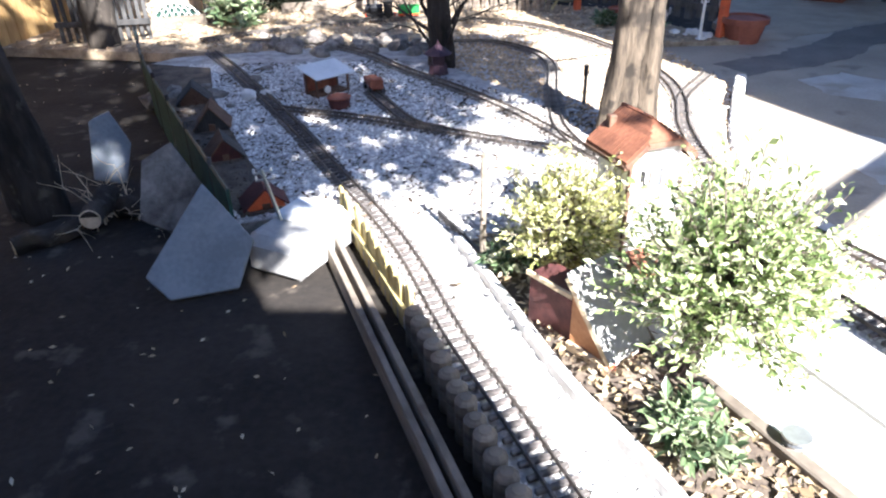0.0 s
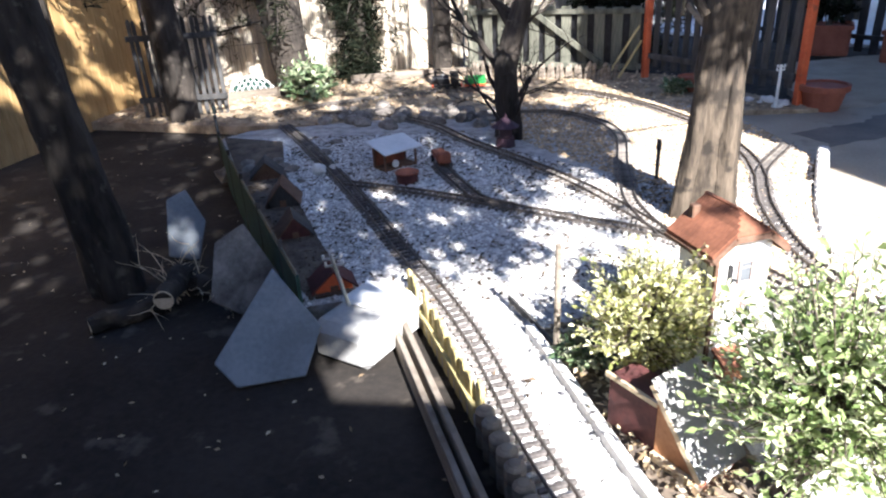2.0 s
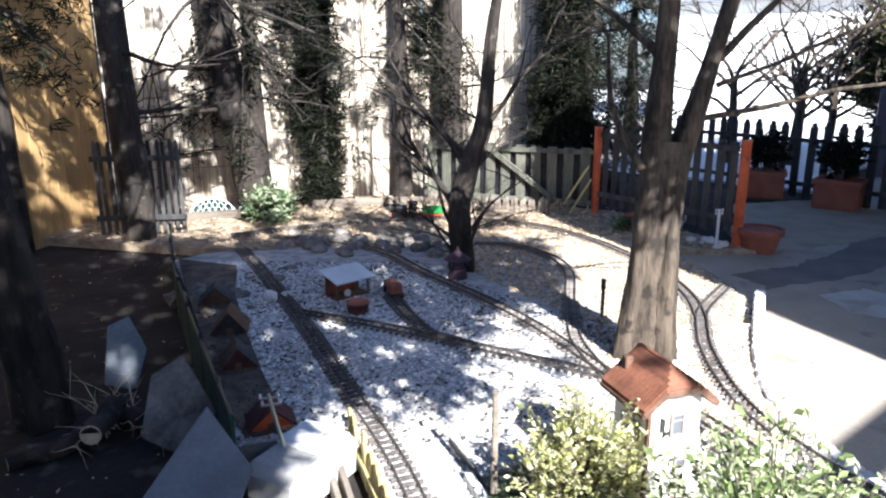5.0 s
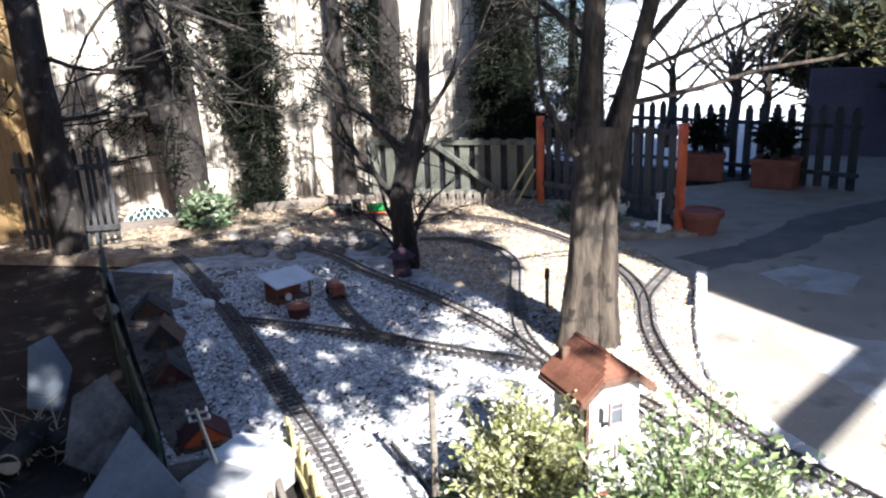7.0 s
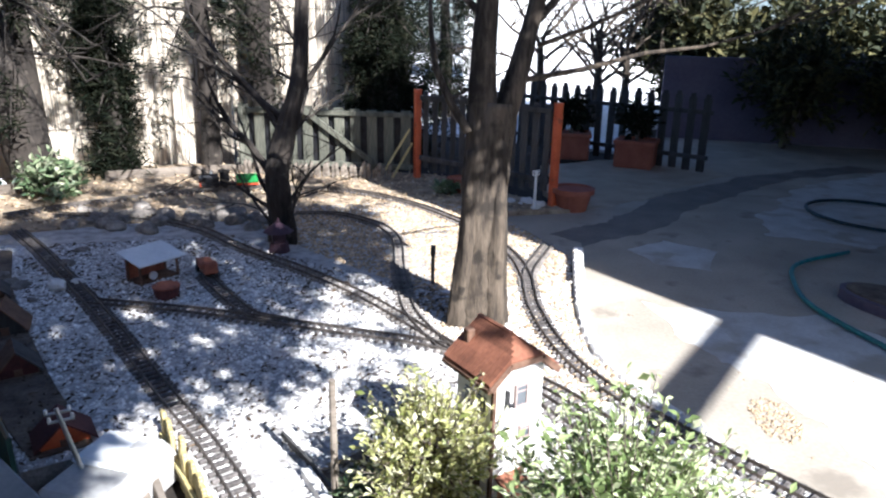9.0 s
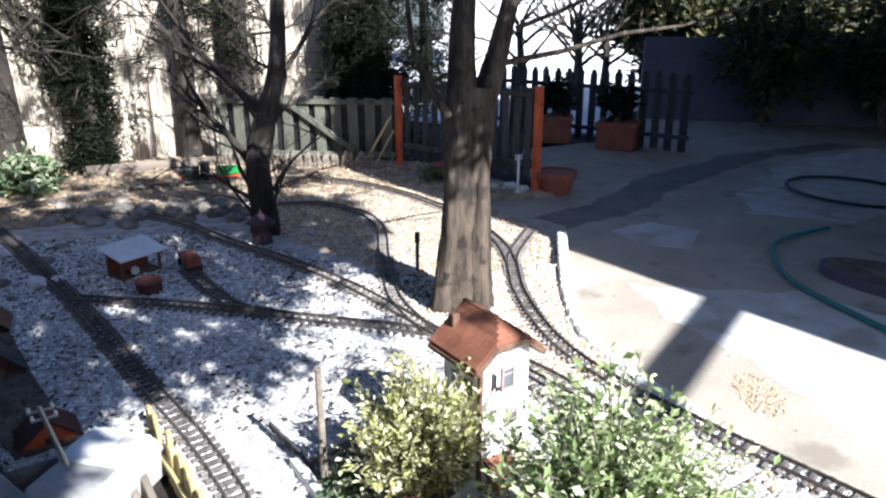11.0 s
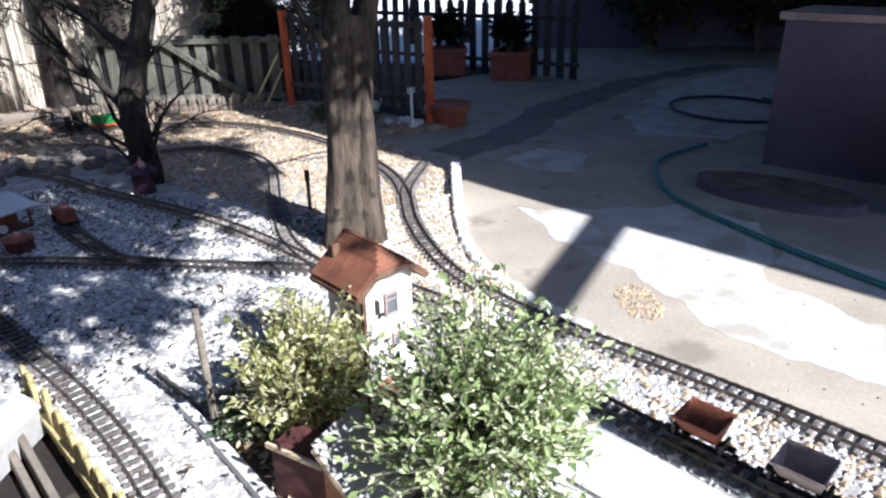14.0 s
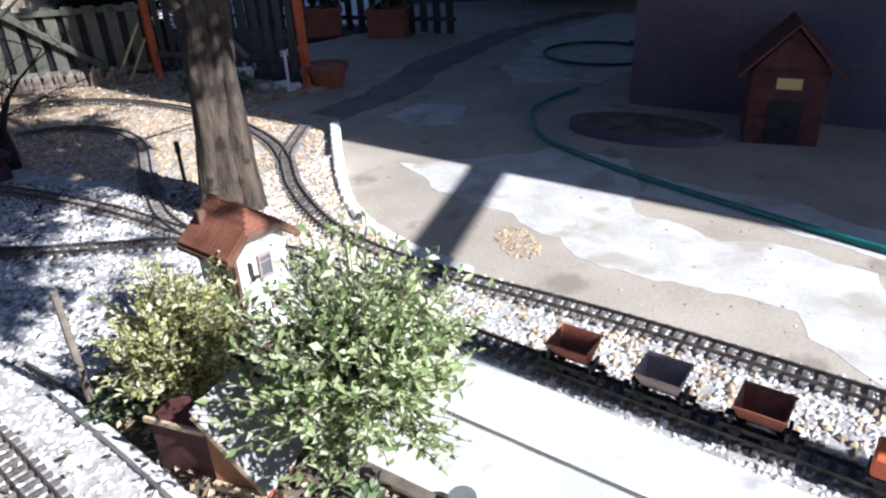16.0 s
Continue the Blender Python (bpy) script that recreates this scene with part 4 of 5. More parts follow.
stk = thing("stake_edging", (0, 0, 0), 0, "low row of split grey stakes before the board fence", "edging")
sme = mesh_of("stake", add_box(box((0.032, 0.024, 0.13), (0, 0, 0.065), bevel=0.005), (0.018, 0.02, 0.02), (0.003, 0, 0.135), bevel=0.004), M_GREYWOOD)
for i in range(32):
    p = Vector((-0.38, 5.90, -0.02)).lerp(Vector((0.78, 5.56, -0.02)), i / 31)
    share("stake", sme, stk, Matrix.Translation(p + Vector((0, R.uniform(-0.015, 0.015), R.uniform(-0.03, 0.02)))) @ pose(0, 0, 0, R.uniform(-5, 5), R.uniform(-7, 7), R.uniform(-25, 5)))

# ---- left side: netting fence, stones, logs ----
net = thing("net_fence", (0, 0, -0.075), 0, "low dark green netting fence along the layout edge", "fence")
NF = catmull([(-1.93, 4.04, 0), (-1.57, 3.32, 0), (-1.14, 2.58, 0), (-0.82, 2.05, 0), (-0.57, 1.64, 0)], 6)
part("mesh", sweep(NF, [(-0.004, 0.0), (0.004, 0.0), (0.006, 0.27), (-0.006, 0.27)]), M_NET, net)
part("top_wire", tube([p + Vector((0, 0, 0.272)) for p in NF], 0.006, 0.006, 6), M_HOSE_D, net, "teal plastic-coated top wire")
for p, dd in evenly(NF, 0.42):
    part("post", cyl(0.009, 0.008, 0.30, (p.x, p.y, 0), seg=8), M_DARKWOOD, net)


def stone_slab(pts, at, m, label, material, t=0.018):
    ob = link("stone_slab", prism(pts, -t / 2, t / 2), material)
    bv = ob.modifiers.new("bevel", "BEVEL")
    bv.width, bv.segments = 0.004, 1
    ob.matrix_basis = Matrix.Translation(at) @ m
    return tagged(ob, label, "stone slab", "leaning stone slabs")


stone_slab([(-0.15, -0.08), (-0.08, -0.155), (0.12, -0.13), (0.17, 0.02), (0.02, 0.21)], (-0.66, 1.54, 0.045), pose(0, 0, 0, 50, 4, 14), "blue-grey pointed flagstone propped on bare earth", M_BLUESLAB)
stone_slab([(-0.12, -0.06), (0.05, -0.15), (0.12, 0.02), (0.0, 0.22), (-0.1, 0.15)], (-0.86, 1.88, 0.045), pose(0, 0, 0, 52, 8, 25), "dark grey flagstone leaning on the netting fence", M_ROCK)
stone_slab([(-0.07, -0.12), (0.05, -0.15), (0.09, 0.02), (0.02, 0.16), (-0.06, 0.12)], (-1.33, 2.36, 0.055), pose(0, 0, 0, 66, 8, 32), "tall pale flagstone standing on edge", M_BLUESLAB)


def log(at, yaw, L, r, label, tilt=4):
    t = thing("log", at, yaw, label, "log", "cut logs")
    P = [Vector((L * (i / 5 - 0.5), 0, r + 0.01 * math.sin(i * 2))) for i in range(6)]
    part("bark", tube(P, r, r * 0.92, 14, 0.12, int(L * 100)), M_BARK_D, t)
    for s in (-1, 1):
        part("cut_face", cyl(r * 0.9, r * 0.88, 0.004, (0, 0, 0), Matrix.Translation((s * (L / 2 + 0.001), 0, r)) @ pose(0, 0, 0, 0, 90 * s, 0), 16), M_CUT, t)
    return t


log((-1.15, 1.90, -0.02), -80, 0.22, 0.04, "short cut log with a pale sawn face")
log((-1.28, 1.80, -0.08), 40, 0.26, 0.035, "short dark log on bare earth")
log((-1.05, 2.02, -0.08), 10, 0.2, 0.04, "short dark log on bare earth")
V, F = [], []
rr = random.Random(71)
for _ in range(14):
    a = Vector((0, 0, 0.01))
    branch(V, F, a + Vector((rr.uniform(-0.1, 0.1), rr.uniform(-0.1, 0.1), 0)), (rr.gauss(0, 1), rr.gauss(0, 1), 0.7), 0.2, 0.004, 1, rr)
tw = thing("brushwood", (-1.15, 1.98, -0.075), 0, "heap of thin dry cut twigs", "brushwood")
raw_mesh("twig", V, F, M_CUT, tw, "stuff")


def rock(at, s, material, seed, label="rough grey field stone", group="field stones"):
    bm = bmesh.new()
    bmesh.ops.create_icosphere(bm, subdivisions=2, radius=1)
    for v in bm.verts:
        v.co *= 1 + 0.35 * noise.noise(v.co * 1.3 + Vector((seed * 3.7, 0, 0)))
        v.co.z *= 0.65
    bmesh.ops.scale(bm, vec=(s, s * 0.8, s), verts=bm.verts)
    ob = link("rock", bm, material)
    ob.matrix_basis = pose(*at, 0, 0, seed * 47)
    return tagged(ob, label, "rock", group)


rr = random.Random(81)
for i in range(64):
    s = rr.random()
    rock((-1.3 + 1.15 * s + rr.gauss(0, 0.05), 4.55 - 0.25 * s + rr.gauss(0, 0.14), 0.015), rr.uniform(0.03, 0.07), M_ROCK, i)
for i in range(10):
    rock((1.45 + rr.uniform(0, 0.35), 4.62 + rr.uniform(-0.12, 0.12), 0.0), rr.uniform(0.02, 0.045), M_KERB, i + 40, "small white rock beside the sign", "white rocks")
rock((-1.0, 3.24, 0.02), 0.05, M_KERB, 60, "white boulder beside the track", "white rocks")
rock((-0.93, 3.30, 0.01), 0.03, M_KERB, 61, "white boulder beside the track", "white rocks")
for i in range(14):
    rock((-1.55 + rr.uniform(0, 0.5), 3.5 + rr.uniform(-0.5, 0.6) + 0.0, -0.01), rr.uniform(0.03, 0.08), M_ROCK, i + 70)

# lattice arch by the reeds
lat = thing("lattice", (-2.18, 5.28, -0.04), 20, "small white lattice hoop in front of the reeds", "trellis")
bm = bmesh.new()
for i in range(-4, 5):
    x = i * 0.045
    hh = math.sqrt(max(0.0, 0.2 ** 2 - x * x))
    for s in (-1, 1):
        e = max(-0.19, min(0.19, x + s * 0.12))
        add_between(bm, (x, 0, 0), (e, 0, math.sqrt(max(0, 0.2 ** 2 - e * e)) * 0.95), 0.004, 0.004, 4)
part("laths", bm, M_WHITE, lat)
part("hoop", tube([Vector((0.2 * math.cos(math.pi * k / 12), 0, 0.2 * math.sin(math.pi * k / 12))) for k in range(13)], 0.007, 0.007, 6), M_WHITE, lat)
part("dark_gap_backing", cyl(0.185, 0.185, 0.01, (0, 0, 0), Matrix.Translation((0, 0.02, 0)) @ pose(0, 0, 0, -90, 0, 0), 24), M_NET, lat)

# ---- palisade and boards by the main track ----
pal = thing("picket_edging", (0, 0, -0.08), 0, "low yellow pine picket edging beside the track", "fence")
me = mesh_of("picket", add_box(box((0.041, 0.014, 0.165), (0, 0, 0.0745), bevel=0.003), (0.03, 0.0135, 0.01), (0, 0, 0.16), bevel=0.004), M_YELLOWWOOD)
a, b = Vector((-0.275, 1.92, 0)), Vector((0.015, 1.27, 0))
yaw = math.degrees(math.atan2(b.y - a.y, b.x - a.x))
for i in range(13):
    p = a.lerp(b, i / 12)
    share("picket", me, pal, Matrix.Translation(p + Vector((0, 0, R.uniform(-0.004, 0.004)))) @ pose(0, 0, 0, R.uniform(-3, 3), R.uniform(-2, 2), yaw))
sd = (b - a).normalized()
nn = Vector((sd.y, -sd.x, 0))
part("rail", beam(a - nn * -0.012 + Vector((0, 0, 0.085)), b - nn * -0.012 + Vector((0, 0, 0.085)), 0.012, 0.022), M_YELLOWWOOD, pal)
roll = thing("log_roll_edging", (0, 0, -0.08), 0, "dark half-log roll edging beside the track", "edging")
me = mesh_of("half_log", add_cyl(cyl(0.026, 0.026, 0.115, seg=10), 0.026, 0.014, 0.012, (0, 0, 0.115), seg=10), M_GREYWOOD)
a2, b2 = Vector((0.032, 1.235, 0)), Vector((0.50, 0.08, 0))
for i in range(24):
    share("half_log", me, roll, Matrix.Translation(a2.lerp(b2, i / 23) + Vector((0, 0, R.uniform(-0.006, 0.006)))) @ pose(0, 0, 0, 0, 0, R.uniform(0, 90)))
for k, (off, z, e) in enumerate(((0.034, -0.022, 0.0), (0.066, -0.038, 0.08))):
    t = thing("plank", (0, 0, 0), 0, "long weathered grey board on edge by the pickets", "plank", "long boards")
    part("board", beam((-0.27 - off + e * 0.4, 1.80 - e, z), (0.36 - off, 0.30, z), 0.018, 0.07), M_GREYWOOD, t)

# ---- edgings of the planting bed ----
t = thing("concrete_edging", (0, 0, 0), 0, "pale concrete edging strip between ballast and bed", "edging", "", "structure")
part("strip", sweep(catmull([(0.14, 1.66, 0), (0.26, 1.36, 0), (0.41, 0.97, 0), (0.56, 0.68, 0), (0.85, 0.0, 0)], 6), [(-0.016, -0.05), (0.016, -0.05), (0.013, 0.028), (-0.013, 0.028)]), M_KERB, t)
t = thing("plank", (0, 0, 0), 0, "grey board edging the paving beside the shrub", "plank", "long boards")
part("board", beam((0.655, 1.09, 0.008), (1.02, 0.38, 0.008), 0.035, 0.05), M_GREYWOOD, t)
t = thing("rubber_edging", (0, 0, 0), 0, "thin black rubber strip laid on the ballast", "edging")
part("strip", sweep(catmull([(0.07, 1.855, 0), (0.16, 1.68, 0), (0.24, 1.50, 0)], 6), [(-0.006, 0.0), (0.006, 0.0), (0.004, 0.024), (-0.004, 0.024)]), M_DARKWOOD, t)


# ---- model house ----
def gable_house():
    yaw = 23
    W, D, HW, HR = 0.176, 0.16, 0.372, 0.078
    t = thing("model_house", (0.612, 1.462, -0.002), yaw, "tall white model signal house with clay tile roof", "model house")
    bm = box((W - 0.02, D, HW + 0.006), (W / 2 - 0.01, D / 2, HW / 2))
    part("wall", bm, M_STUCCO, t)
    # half-hipped gable pieces
    for y in (0.006, D - 0.006):
        bm = bmesh.new()
        vs = [bm.verts.new((x, y + s, z)) for s in (-0.005, 0.005) for x, z in ((0.0, HW), (W - 0.02, HW), (W * 0.68, HW + HR * 0.6), (W * 0.26, HW + HR * 0.6))]
        bm.faces.new(vs[:4]), bm.faces.new(vs[4:])
        for k in range(4):
            bm.faces.new((vs[k], vs[(k + 1) % 4], vs[4 + (k + 1) % 4], vs[4 + k]))
        bmesh.ops.recalc_face_normals(bm, faces=bm.faces)
        part("gable", bm, M_STUCCO, t)
    cx = W / 2 - 0.01
    o = 0.023
    y0, y1 = -o, D + o
    ridge0, ridge1 = 0.04, D + 0.02
    top = HW + HR
    eave = HW - 0.012
    e0, e1 = -o - 0.01, W - 0.02 + o + 0.01
    kx = 0.45
    def roof(name, quad, mat_):
        bm = bmesh.new()
        lo = [bm.verts.new(Vector(q)) for q in quad]
        fc = bm.faces.new(lo)
        fc.normal_update()
        if fc.normal.z < 0:
            fc.normal_flip()
        r = bmesh.ops.extrude_face_region(bm, geom=[fc])
        bmesh.ops.translate(bm, vec=(0, 0, 0.008), verts=[v for v in r["geom"] if isinstance(v, bmesh.types.BMVert)])
        bmesh.ops.recalc_face_normals(bm, faces=bm.faces)
        return part(name, bm, mat_, t)
    kz = eave + (top - eave) * (1 - kx)
    lx, rx_ = cx + (e0 - cx) * kx, cx + (e1 - cx) * kx
    slopes = ((e0, lx, [(e0, y0, eave), (e0, y1, eave), (lx, y1, kz), (cx, ridge1, top), (cx, ridge0, top), (lx, y0, kz)]),
              (e1, rx_, [(e1, y0, eave), (rx_, y0, kz), (cx, ridge0, top), (cx, ridge1, top), (rx_, y1, kz), (e1, y1, eave)]))
    for ex, qx, quad in slopes:
        rf = roof("roof_slope", quad, M_TILE)
        # courses of tiles as proud rows
        n = 11
        for i in range(n):
            f0 = i / n
            x = ex + (cx - ex) * f0
            z = eave + (top - eave) * f0 + 0.0095
            fy = max(0.0, (f0 - (1 - kx)) / kx)
            ya, yb = y0 + (ridge0 - y0) * fy + 0.003, y1 + (ridge1 - y1) * fy - 0.003
            dx, dz = (cx - ex) / n, (top - eave) / n
            m = max(3, int((yb - ya) / 0.018))
            bm = bmesh.new()
            for k in range(m):
                w = (yb - ya) / m
                yc = ya + (k + 0.5) * w
                ang = math.atan2(dz, abs(dx))
                L = math.hypot(dx, dz)
                mm = Matrix.Translation((x + dx / 2, yc, z + dz / 2 + 0.0015)) @ Matrix.Rotation(-ang if dx > 0 else ang, 4, "Y")
                add_box(bm, (L * 1.1, w * 0.9, 0.003), m=mm)
            tagged(part("tile_course", bm, M_TILE, rf), kind="stuff")
    for yy, yr in ((y0, ridge0), (y1, ridge1)):
        roof("hip", [(lx, yy, kz), (rx_, yy, kz), (cx, yr, top)], M_TILE)
    part("ridge", beam((cx, ridge0, top + 0.009), (cx, ridge1, top + 0.009), 0.012, 0.006), M_TILE, t)
    for ex, s in ((e0, 1), (e1, -1)):
        q = lx if s > 0 else rx_
        part("bargeboard", beam((ex, y0, eave - 0.004), (q, y0, kz - 0.004), 0.008, 0.016), M_TRIM, t)
        part("gutter", beam((ex, y0, eave - 0.006), (ex, y1, eave - 0.006), 0.012, 0.012), M_TRIM, t)
    part("bargeboard", beam((lx, y0, kz - 0.004), (rx_, y0, kz - 0.004), 0.008, 0.016), M_TRIM, t)
    part("chimney", box((0.024, 0.024, 0.05), (cx - 0.055, D * 0.92, top - 0.03), bevel=0.003), M_TRIM, t)
    # front windows with frame, panes and shutter
    for wx, wz, w, hh in ((0.082, 0.305, 0.036, 0.058), (0.100, 0.195, 0.030, 0.034)):
        win = part("window", box((w, 0.006, hh), (wx, -0.002, wz)), M_GLASSD, t)
        for s in (-1, 1):
            part("frame", box((0.006, 0.012, hh + 0.008), (wx + s * w / 2, -0.003, wz), bevel=0.001), M_GREYBROWN, win)
            part("frame", box((w, 0.012, 0.006), (wx, -0.003, wz + s * hh / 2), bevel=0.001), M_GREYBROWN, win)
        part("bar", box((w, 0.009, 0.003), (wx, -0.004, wz + hh * 0.22)), M_GREYBROWN, win)
    part("bracket_lamp", add_box(box((0.005, 0.016, 0.05), (0.036, -0.006, 0.305)), (0.022, 0.01, 0.006), (0.042, -0.01, 0.288)), M_BLACK, t)
    part("string_course", box((W - 0.012, 0.006, 0.008), (W / 2 - 0.01, -0.003, 0.235)), M_KERB, t)
    part("plinth", box((W - 0.008, D + 0.012, 0.03), (W / 2 - 0.01, D / 2, 0.012)), M_KERB, t)
    part("lean_to_roof", box((0.07, 0.10, 0.006), (0, 0, 0), Matrix.Translation((-0.03, 0.075, 0.165)) @ pose(0, 0, 0, 0, -22, 0), 0.002), M_GREYPL, t, "grey sheet roof of the side porch")
    for yy in (0.035, 0.118):
        part("lean_to_post", box((0.007, 0.007, 0.15), (-0.055, yy, 0.075)), M_STUCCO, t)
    part("side_door", box((0.006, 0.06, 0.12), (-0.002, 0.075, 0.075)), M_TRIM, t)
    part("corner_board", box((0.010, 0.010, HW - 0.03), (-0.003, -0.001, HW / 2)), M_TRIM, t)
    for yy in (0.05, 0.105):
        win = part("side_window", box((0.006, 0.03, 0.05), (-0.002, yy, 0.275)), M_GLASSD, t)
        part("frame", box((0.009, 0.036, 0.005), (-0.003, yy, 0.248)), M_GREYBROWN, win)
    # little lean-to with clay roof
    part("porch", box((0.07, 0.05, 0.06), (0.055, -0.03, 0.03)), M_BRICK, t)
    part("porch_roof", box((0.085, 0.07, 0.008), (0, 0, 0), Matrix.Translation((0.055, -0.033, 0.068)) @ pose(0, 0, 0, 24, 0, 0)), M_TILE, t)
    return t


gable_house()


def a_frame(at, yaw, w, d, hgt, label, left, right, gable):
    t = thing("model_chalet", at, yaw, label, "model house", "small model houses")
    bm = bmesh.new()
    vs = [bm.verts.new((x, y, z)) for y in (0, d) for x, z in ((-w / 2, 0), (w / 2, 0), (w / 2, hgt * 0.3), (0, hgt * 0.96), (-w / 2, hgt * 0.3))]
    bm.faces.new(vs[:5]), bm.faces.new(vs[5:])
    for k in range(5):
        bm.faces.new((vs[k], vs[(k + 1) % 5], vs[5 + (k + 1) % 5], vs[5 + k]))
    bmesh.ops.recalc_face_normals(bm, faces=bm.faces)
    part("body", bm, gable, t)
    part("roof_slope", beam_plate((-w * 0.64, -0.018, hgt * 0.14), (0.0, -0.018, hgt), d + 0.036), left, t)
    part("roof_slope", beam_plate((w * 0.64, -0.018, hgt * 0.14), (0.0, -0.018, hgt), d + 0.036), right, t)
    part("door", box((w * 0.22, 0.006, hgt * 0.34), (0, -0.002, hgt * 0.17)), M_TRIM, t)
    return t


def beam_plate(lo, hi, depth, th=0.007):
    lo, hi = Vector(lo), Vector(hi)
    bm = bmesh.new()
    y = Vector((0, depth, 0))
    up = Vector((0, 0, th))
    vs = [bm.verts.new(p) for p in (lo, lo + y, hi + y, hi, lo + up, lo + y + up, hi + y + up, hi + up)]
    for q in ((0, 1, 2, 3), (4, 5, 6, 7), (0, 1, 5, 4), (1, 2, 6, 5), (2, 3, 7, 6), (3, 0, 4, 7)):
        bm.faces.new([vs[k] for k in q])
    bmesh.ops.recalc_face_normals(bm, faces=bm.faces)
    return bm


def lean_to(at, yaw):
    """A little barn with one tall side, a single pale roof slope and a dark wing."""
    t = thing("model_barn", at, yaw, "small brown model barn with pale single-pitch roof", "model house")
    L, D, hi, lo = 0.115, 0.125, 0.185, 0.05
    bm = bmesh.new()
    vs = [bm.verts.new(p) for y in (0, D) for p in ((0, y, 0), (L, y, 0), (L, y, lo), (0, y, hi))]
    bm.faces.new(vs[:4]), bm.faces.new(vs[4:])
    for k in range(4):
        bm.faces.new((vs[k], vs[(k + 1) % 4], vs[4 + (k + 1) % 4], vs[4 + k]))
    bmesh.ops.recalc_face_normals(bm, faces=bm.faces)
    part("body", bm, M_BRICK, t)
    part("roof_slope", beam_plate((L + 0.022, -0.012, lo - 0.022), (-0.014, -0.012, hi + 0.022), D + 0.03), M_GREYPL, t)
    part("bargeboard", beam((L + 0.018, -0.010, lo - 0.024), (-0.012, -0.010, hi + 0.014), 0.006, 0.014), M_CUT, t)
    part("front_wall", box((0.008, D - 0.01, 0.036), (L + 0.006, D / 2, 0.018)), M_REDP, t, "red painted low front")
    for y in (0.03, 0.065, 0.1):
        part("shutter", box((0.006, 0.016, 0.022), (L + 0.012, y, 0.02)), M_WHITE, t)
    part("sill", box((L, 0.012, 0.022), (L / 2, -0.008, 0.011)), M_CUT, t)
    part("wing", box((0.15, 0.09, 0.145), (-0.078, 0.05, 0.0725), bevel=0.003), M_MAROON, t)
    part("wing_fascia", box((0.156, 0.008, 0.012), (-0.078, -0.001, 0.148)), M_CUT, t)
    return t


lean_to((0.428, 1.122, 0.004), -50)
a_frame((-0.545, 1.90, -0.002), 25, 0.13, 0.09, 0.085, "small orange model hut with dark openings", M_MAROON, M_MAROON, M_ORANGE)

a_frame((-1.02, 2.72, -0.002), 15, 0.13, 0.12, 0.12, "dark model hut with a brown roof", M_TRIM, M_TRIM, M_DARKWOOD)
a_frame((-0.84, 2.36, -0.002), 25, 0.12, 0.11, 0.10, "dark brown model hut along the netting", M_TRIM, M_DARKWOOD, M_MAROON)
a_frame((-1.25, 3.12, -0.002), 20, 0.14, 0.12, 0.10, "dark model hut in the shade of the netting", M_DARKWOOD, M_DARKWOOD, M_TRIM)

# white moulded tray housing by the pickets
tray = thing("moulded_housing", (-0.375, 1.70, -0.076), -25, "pale grey moulded plastic housing on the earth", "housing")
part("shell", box((0.23, 0.32, 0.14), (0, 0, 0.07), bevel=0.03), M_GREYPL, tray, smooth=False)
part("lid", box((0.19, 0.15, 0.02), (0, 0.05, 0.147), bevel=0.009), M_WHITE, tray)
part("recess", box((0.05, 0.04, 0.012), (0.05, 0.075, 0.157), bevel=0.005), M_GREYPL, tray)


def mast(at, h, label, arms, material=M_STEEL, r=0.0055, lean=(0, 0)):
    t = thing("line_mast", at, 20, label, "mast", "model line masts")
    top = Vector((lean[0], lean[1], h))
    part("pole", add_between(bmesh.new(), (0, 0, 0), top, r * 1.2, r, 8), material, t)
    for k in range(arms):
        z = h - 0.012 - 0.022 * k
        c = top * (z / h)
        part("cross_arm", box((0.06, 0.006, 0.006), (c.x, c.y, z)), material, t)
        for s in (-1, 1):
            part("insulator", cyl(0.005, 0.004, 0.012, (c.x + s * 0.026, c.y, z + 0.003), seg=8), M_WHITE, t)
    return t


mast((-0.425, 1.665, 0.081), 0.17, "grey model telegraph pole with white insulators", 2, lean=(-0.035, 0.03))
mast((0.218, 1.548, 0.0), 0.35, "weathered grey notched timber mast", 0, M_GREYWOOD, 0.009)
mast((1.70, 4.50, -0.03), 0.30, "white model signal with cross arm", 2, M_WHITE, 0.009)
t = thing("track_post", (0.735, 3.09, 0.0), 0, "short dark post with a thicker cap", "post")
part("shaft", cyl(0.009, 0.009, 0.15, seg=10), M_DARKWOOD, t)
part("cap", cyl(0.013, 0.012, 0.05, (0, 0, 0.148), seg=10), M_BLACK, t)
t = thing("solar_light", (0.835, 0.775, 0.01), 0, "small galvanised round garden light by the board", "garden light")
part("body", cyl(0.02, 0.022, 0.035, seg=18), M_STEEL, t)
part("lens", cyl(0.028, 0.026, 0.010, (0, 0, 0.034), seg=20), M_GLASSD, t)
part("ring", cyl(0.029, 0.029, 0.005, (0, 0, 0.043), seg=20), M_STEEL, t)

# ---- shed and wagons by the far ballast ----
t = thing("model_shed", (-0.60, 3.34, 0.0), 46, "open red model shed with pale sheet roof", "model shed")
part("roof", box((0.25, 0.19, 0.008), (0, 0, 0), Matrix.Translation((0, 0, 0.125)) @ pose(0, 0, 0, 12, 0, 0), 0.002), M_WHITE, t, "pale sheet roof")
part("back_wall", box((0.21, 0.008, 0.11), (0, 0.055, 0.055)), M_RUST, t)
for x in (-0.10, 0.10):
    for y in (-0.05, 0.05):
        part("post", box((0.009, 0.009, 0.115), (x, y, 0.057)), M_TRIM, t)
part("floor", box((0.2, 0.1, 0.012), (0, 0, 0.006)), M_TRIM, t)
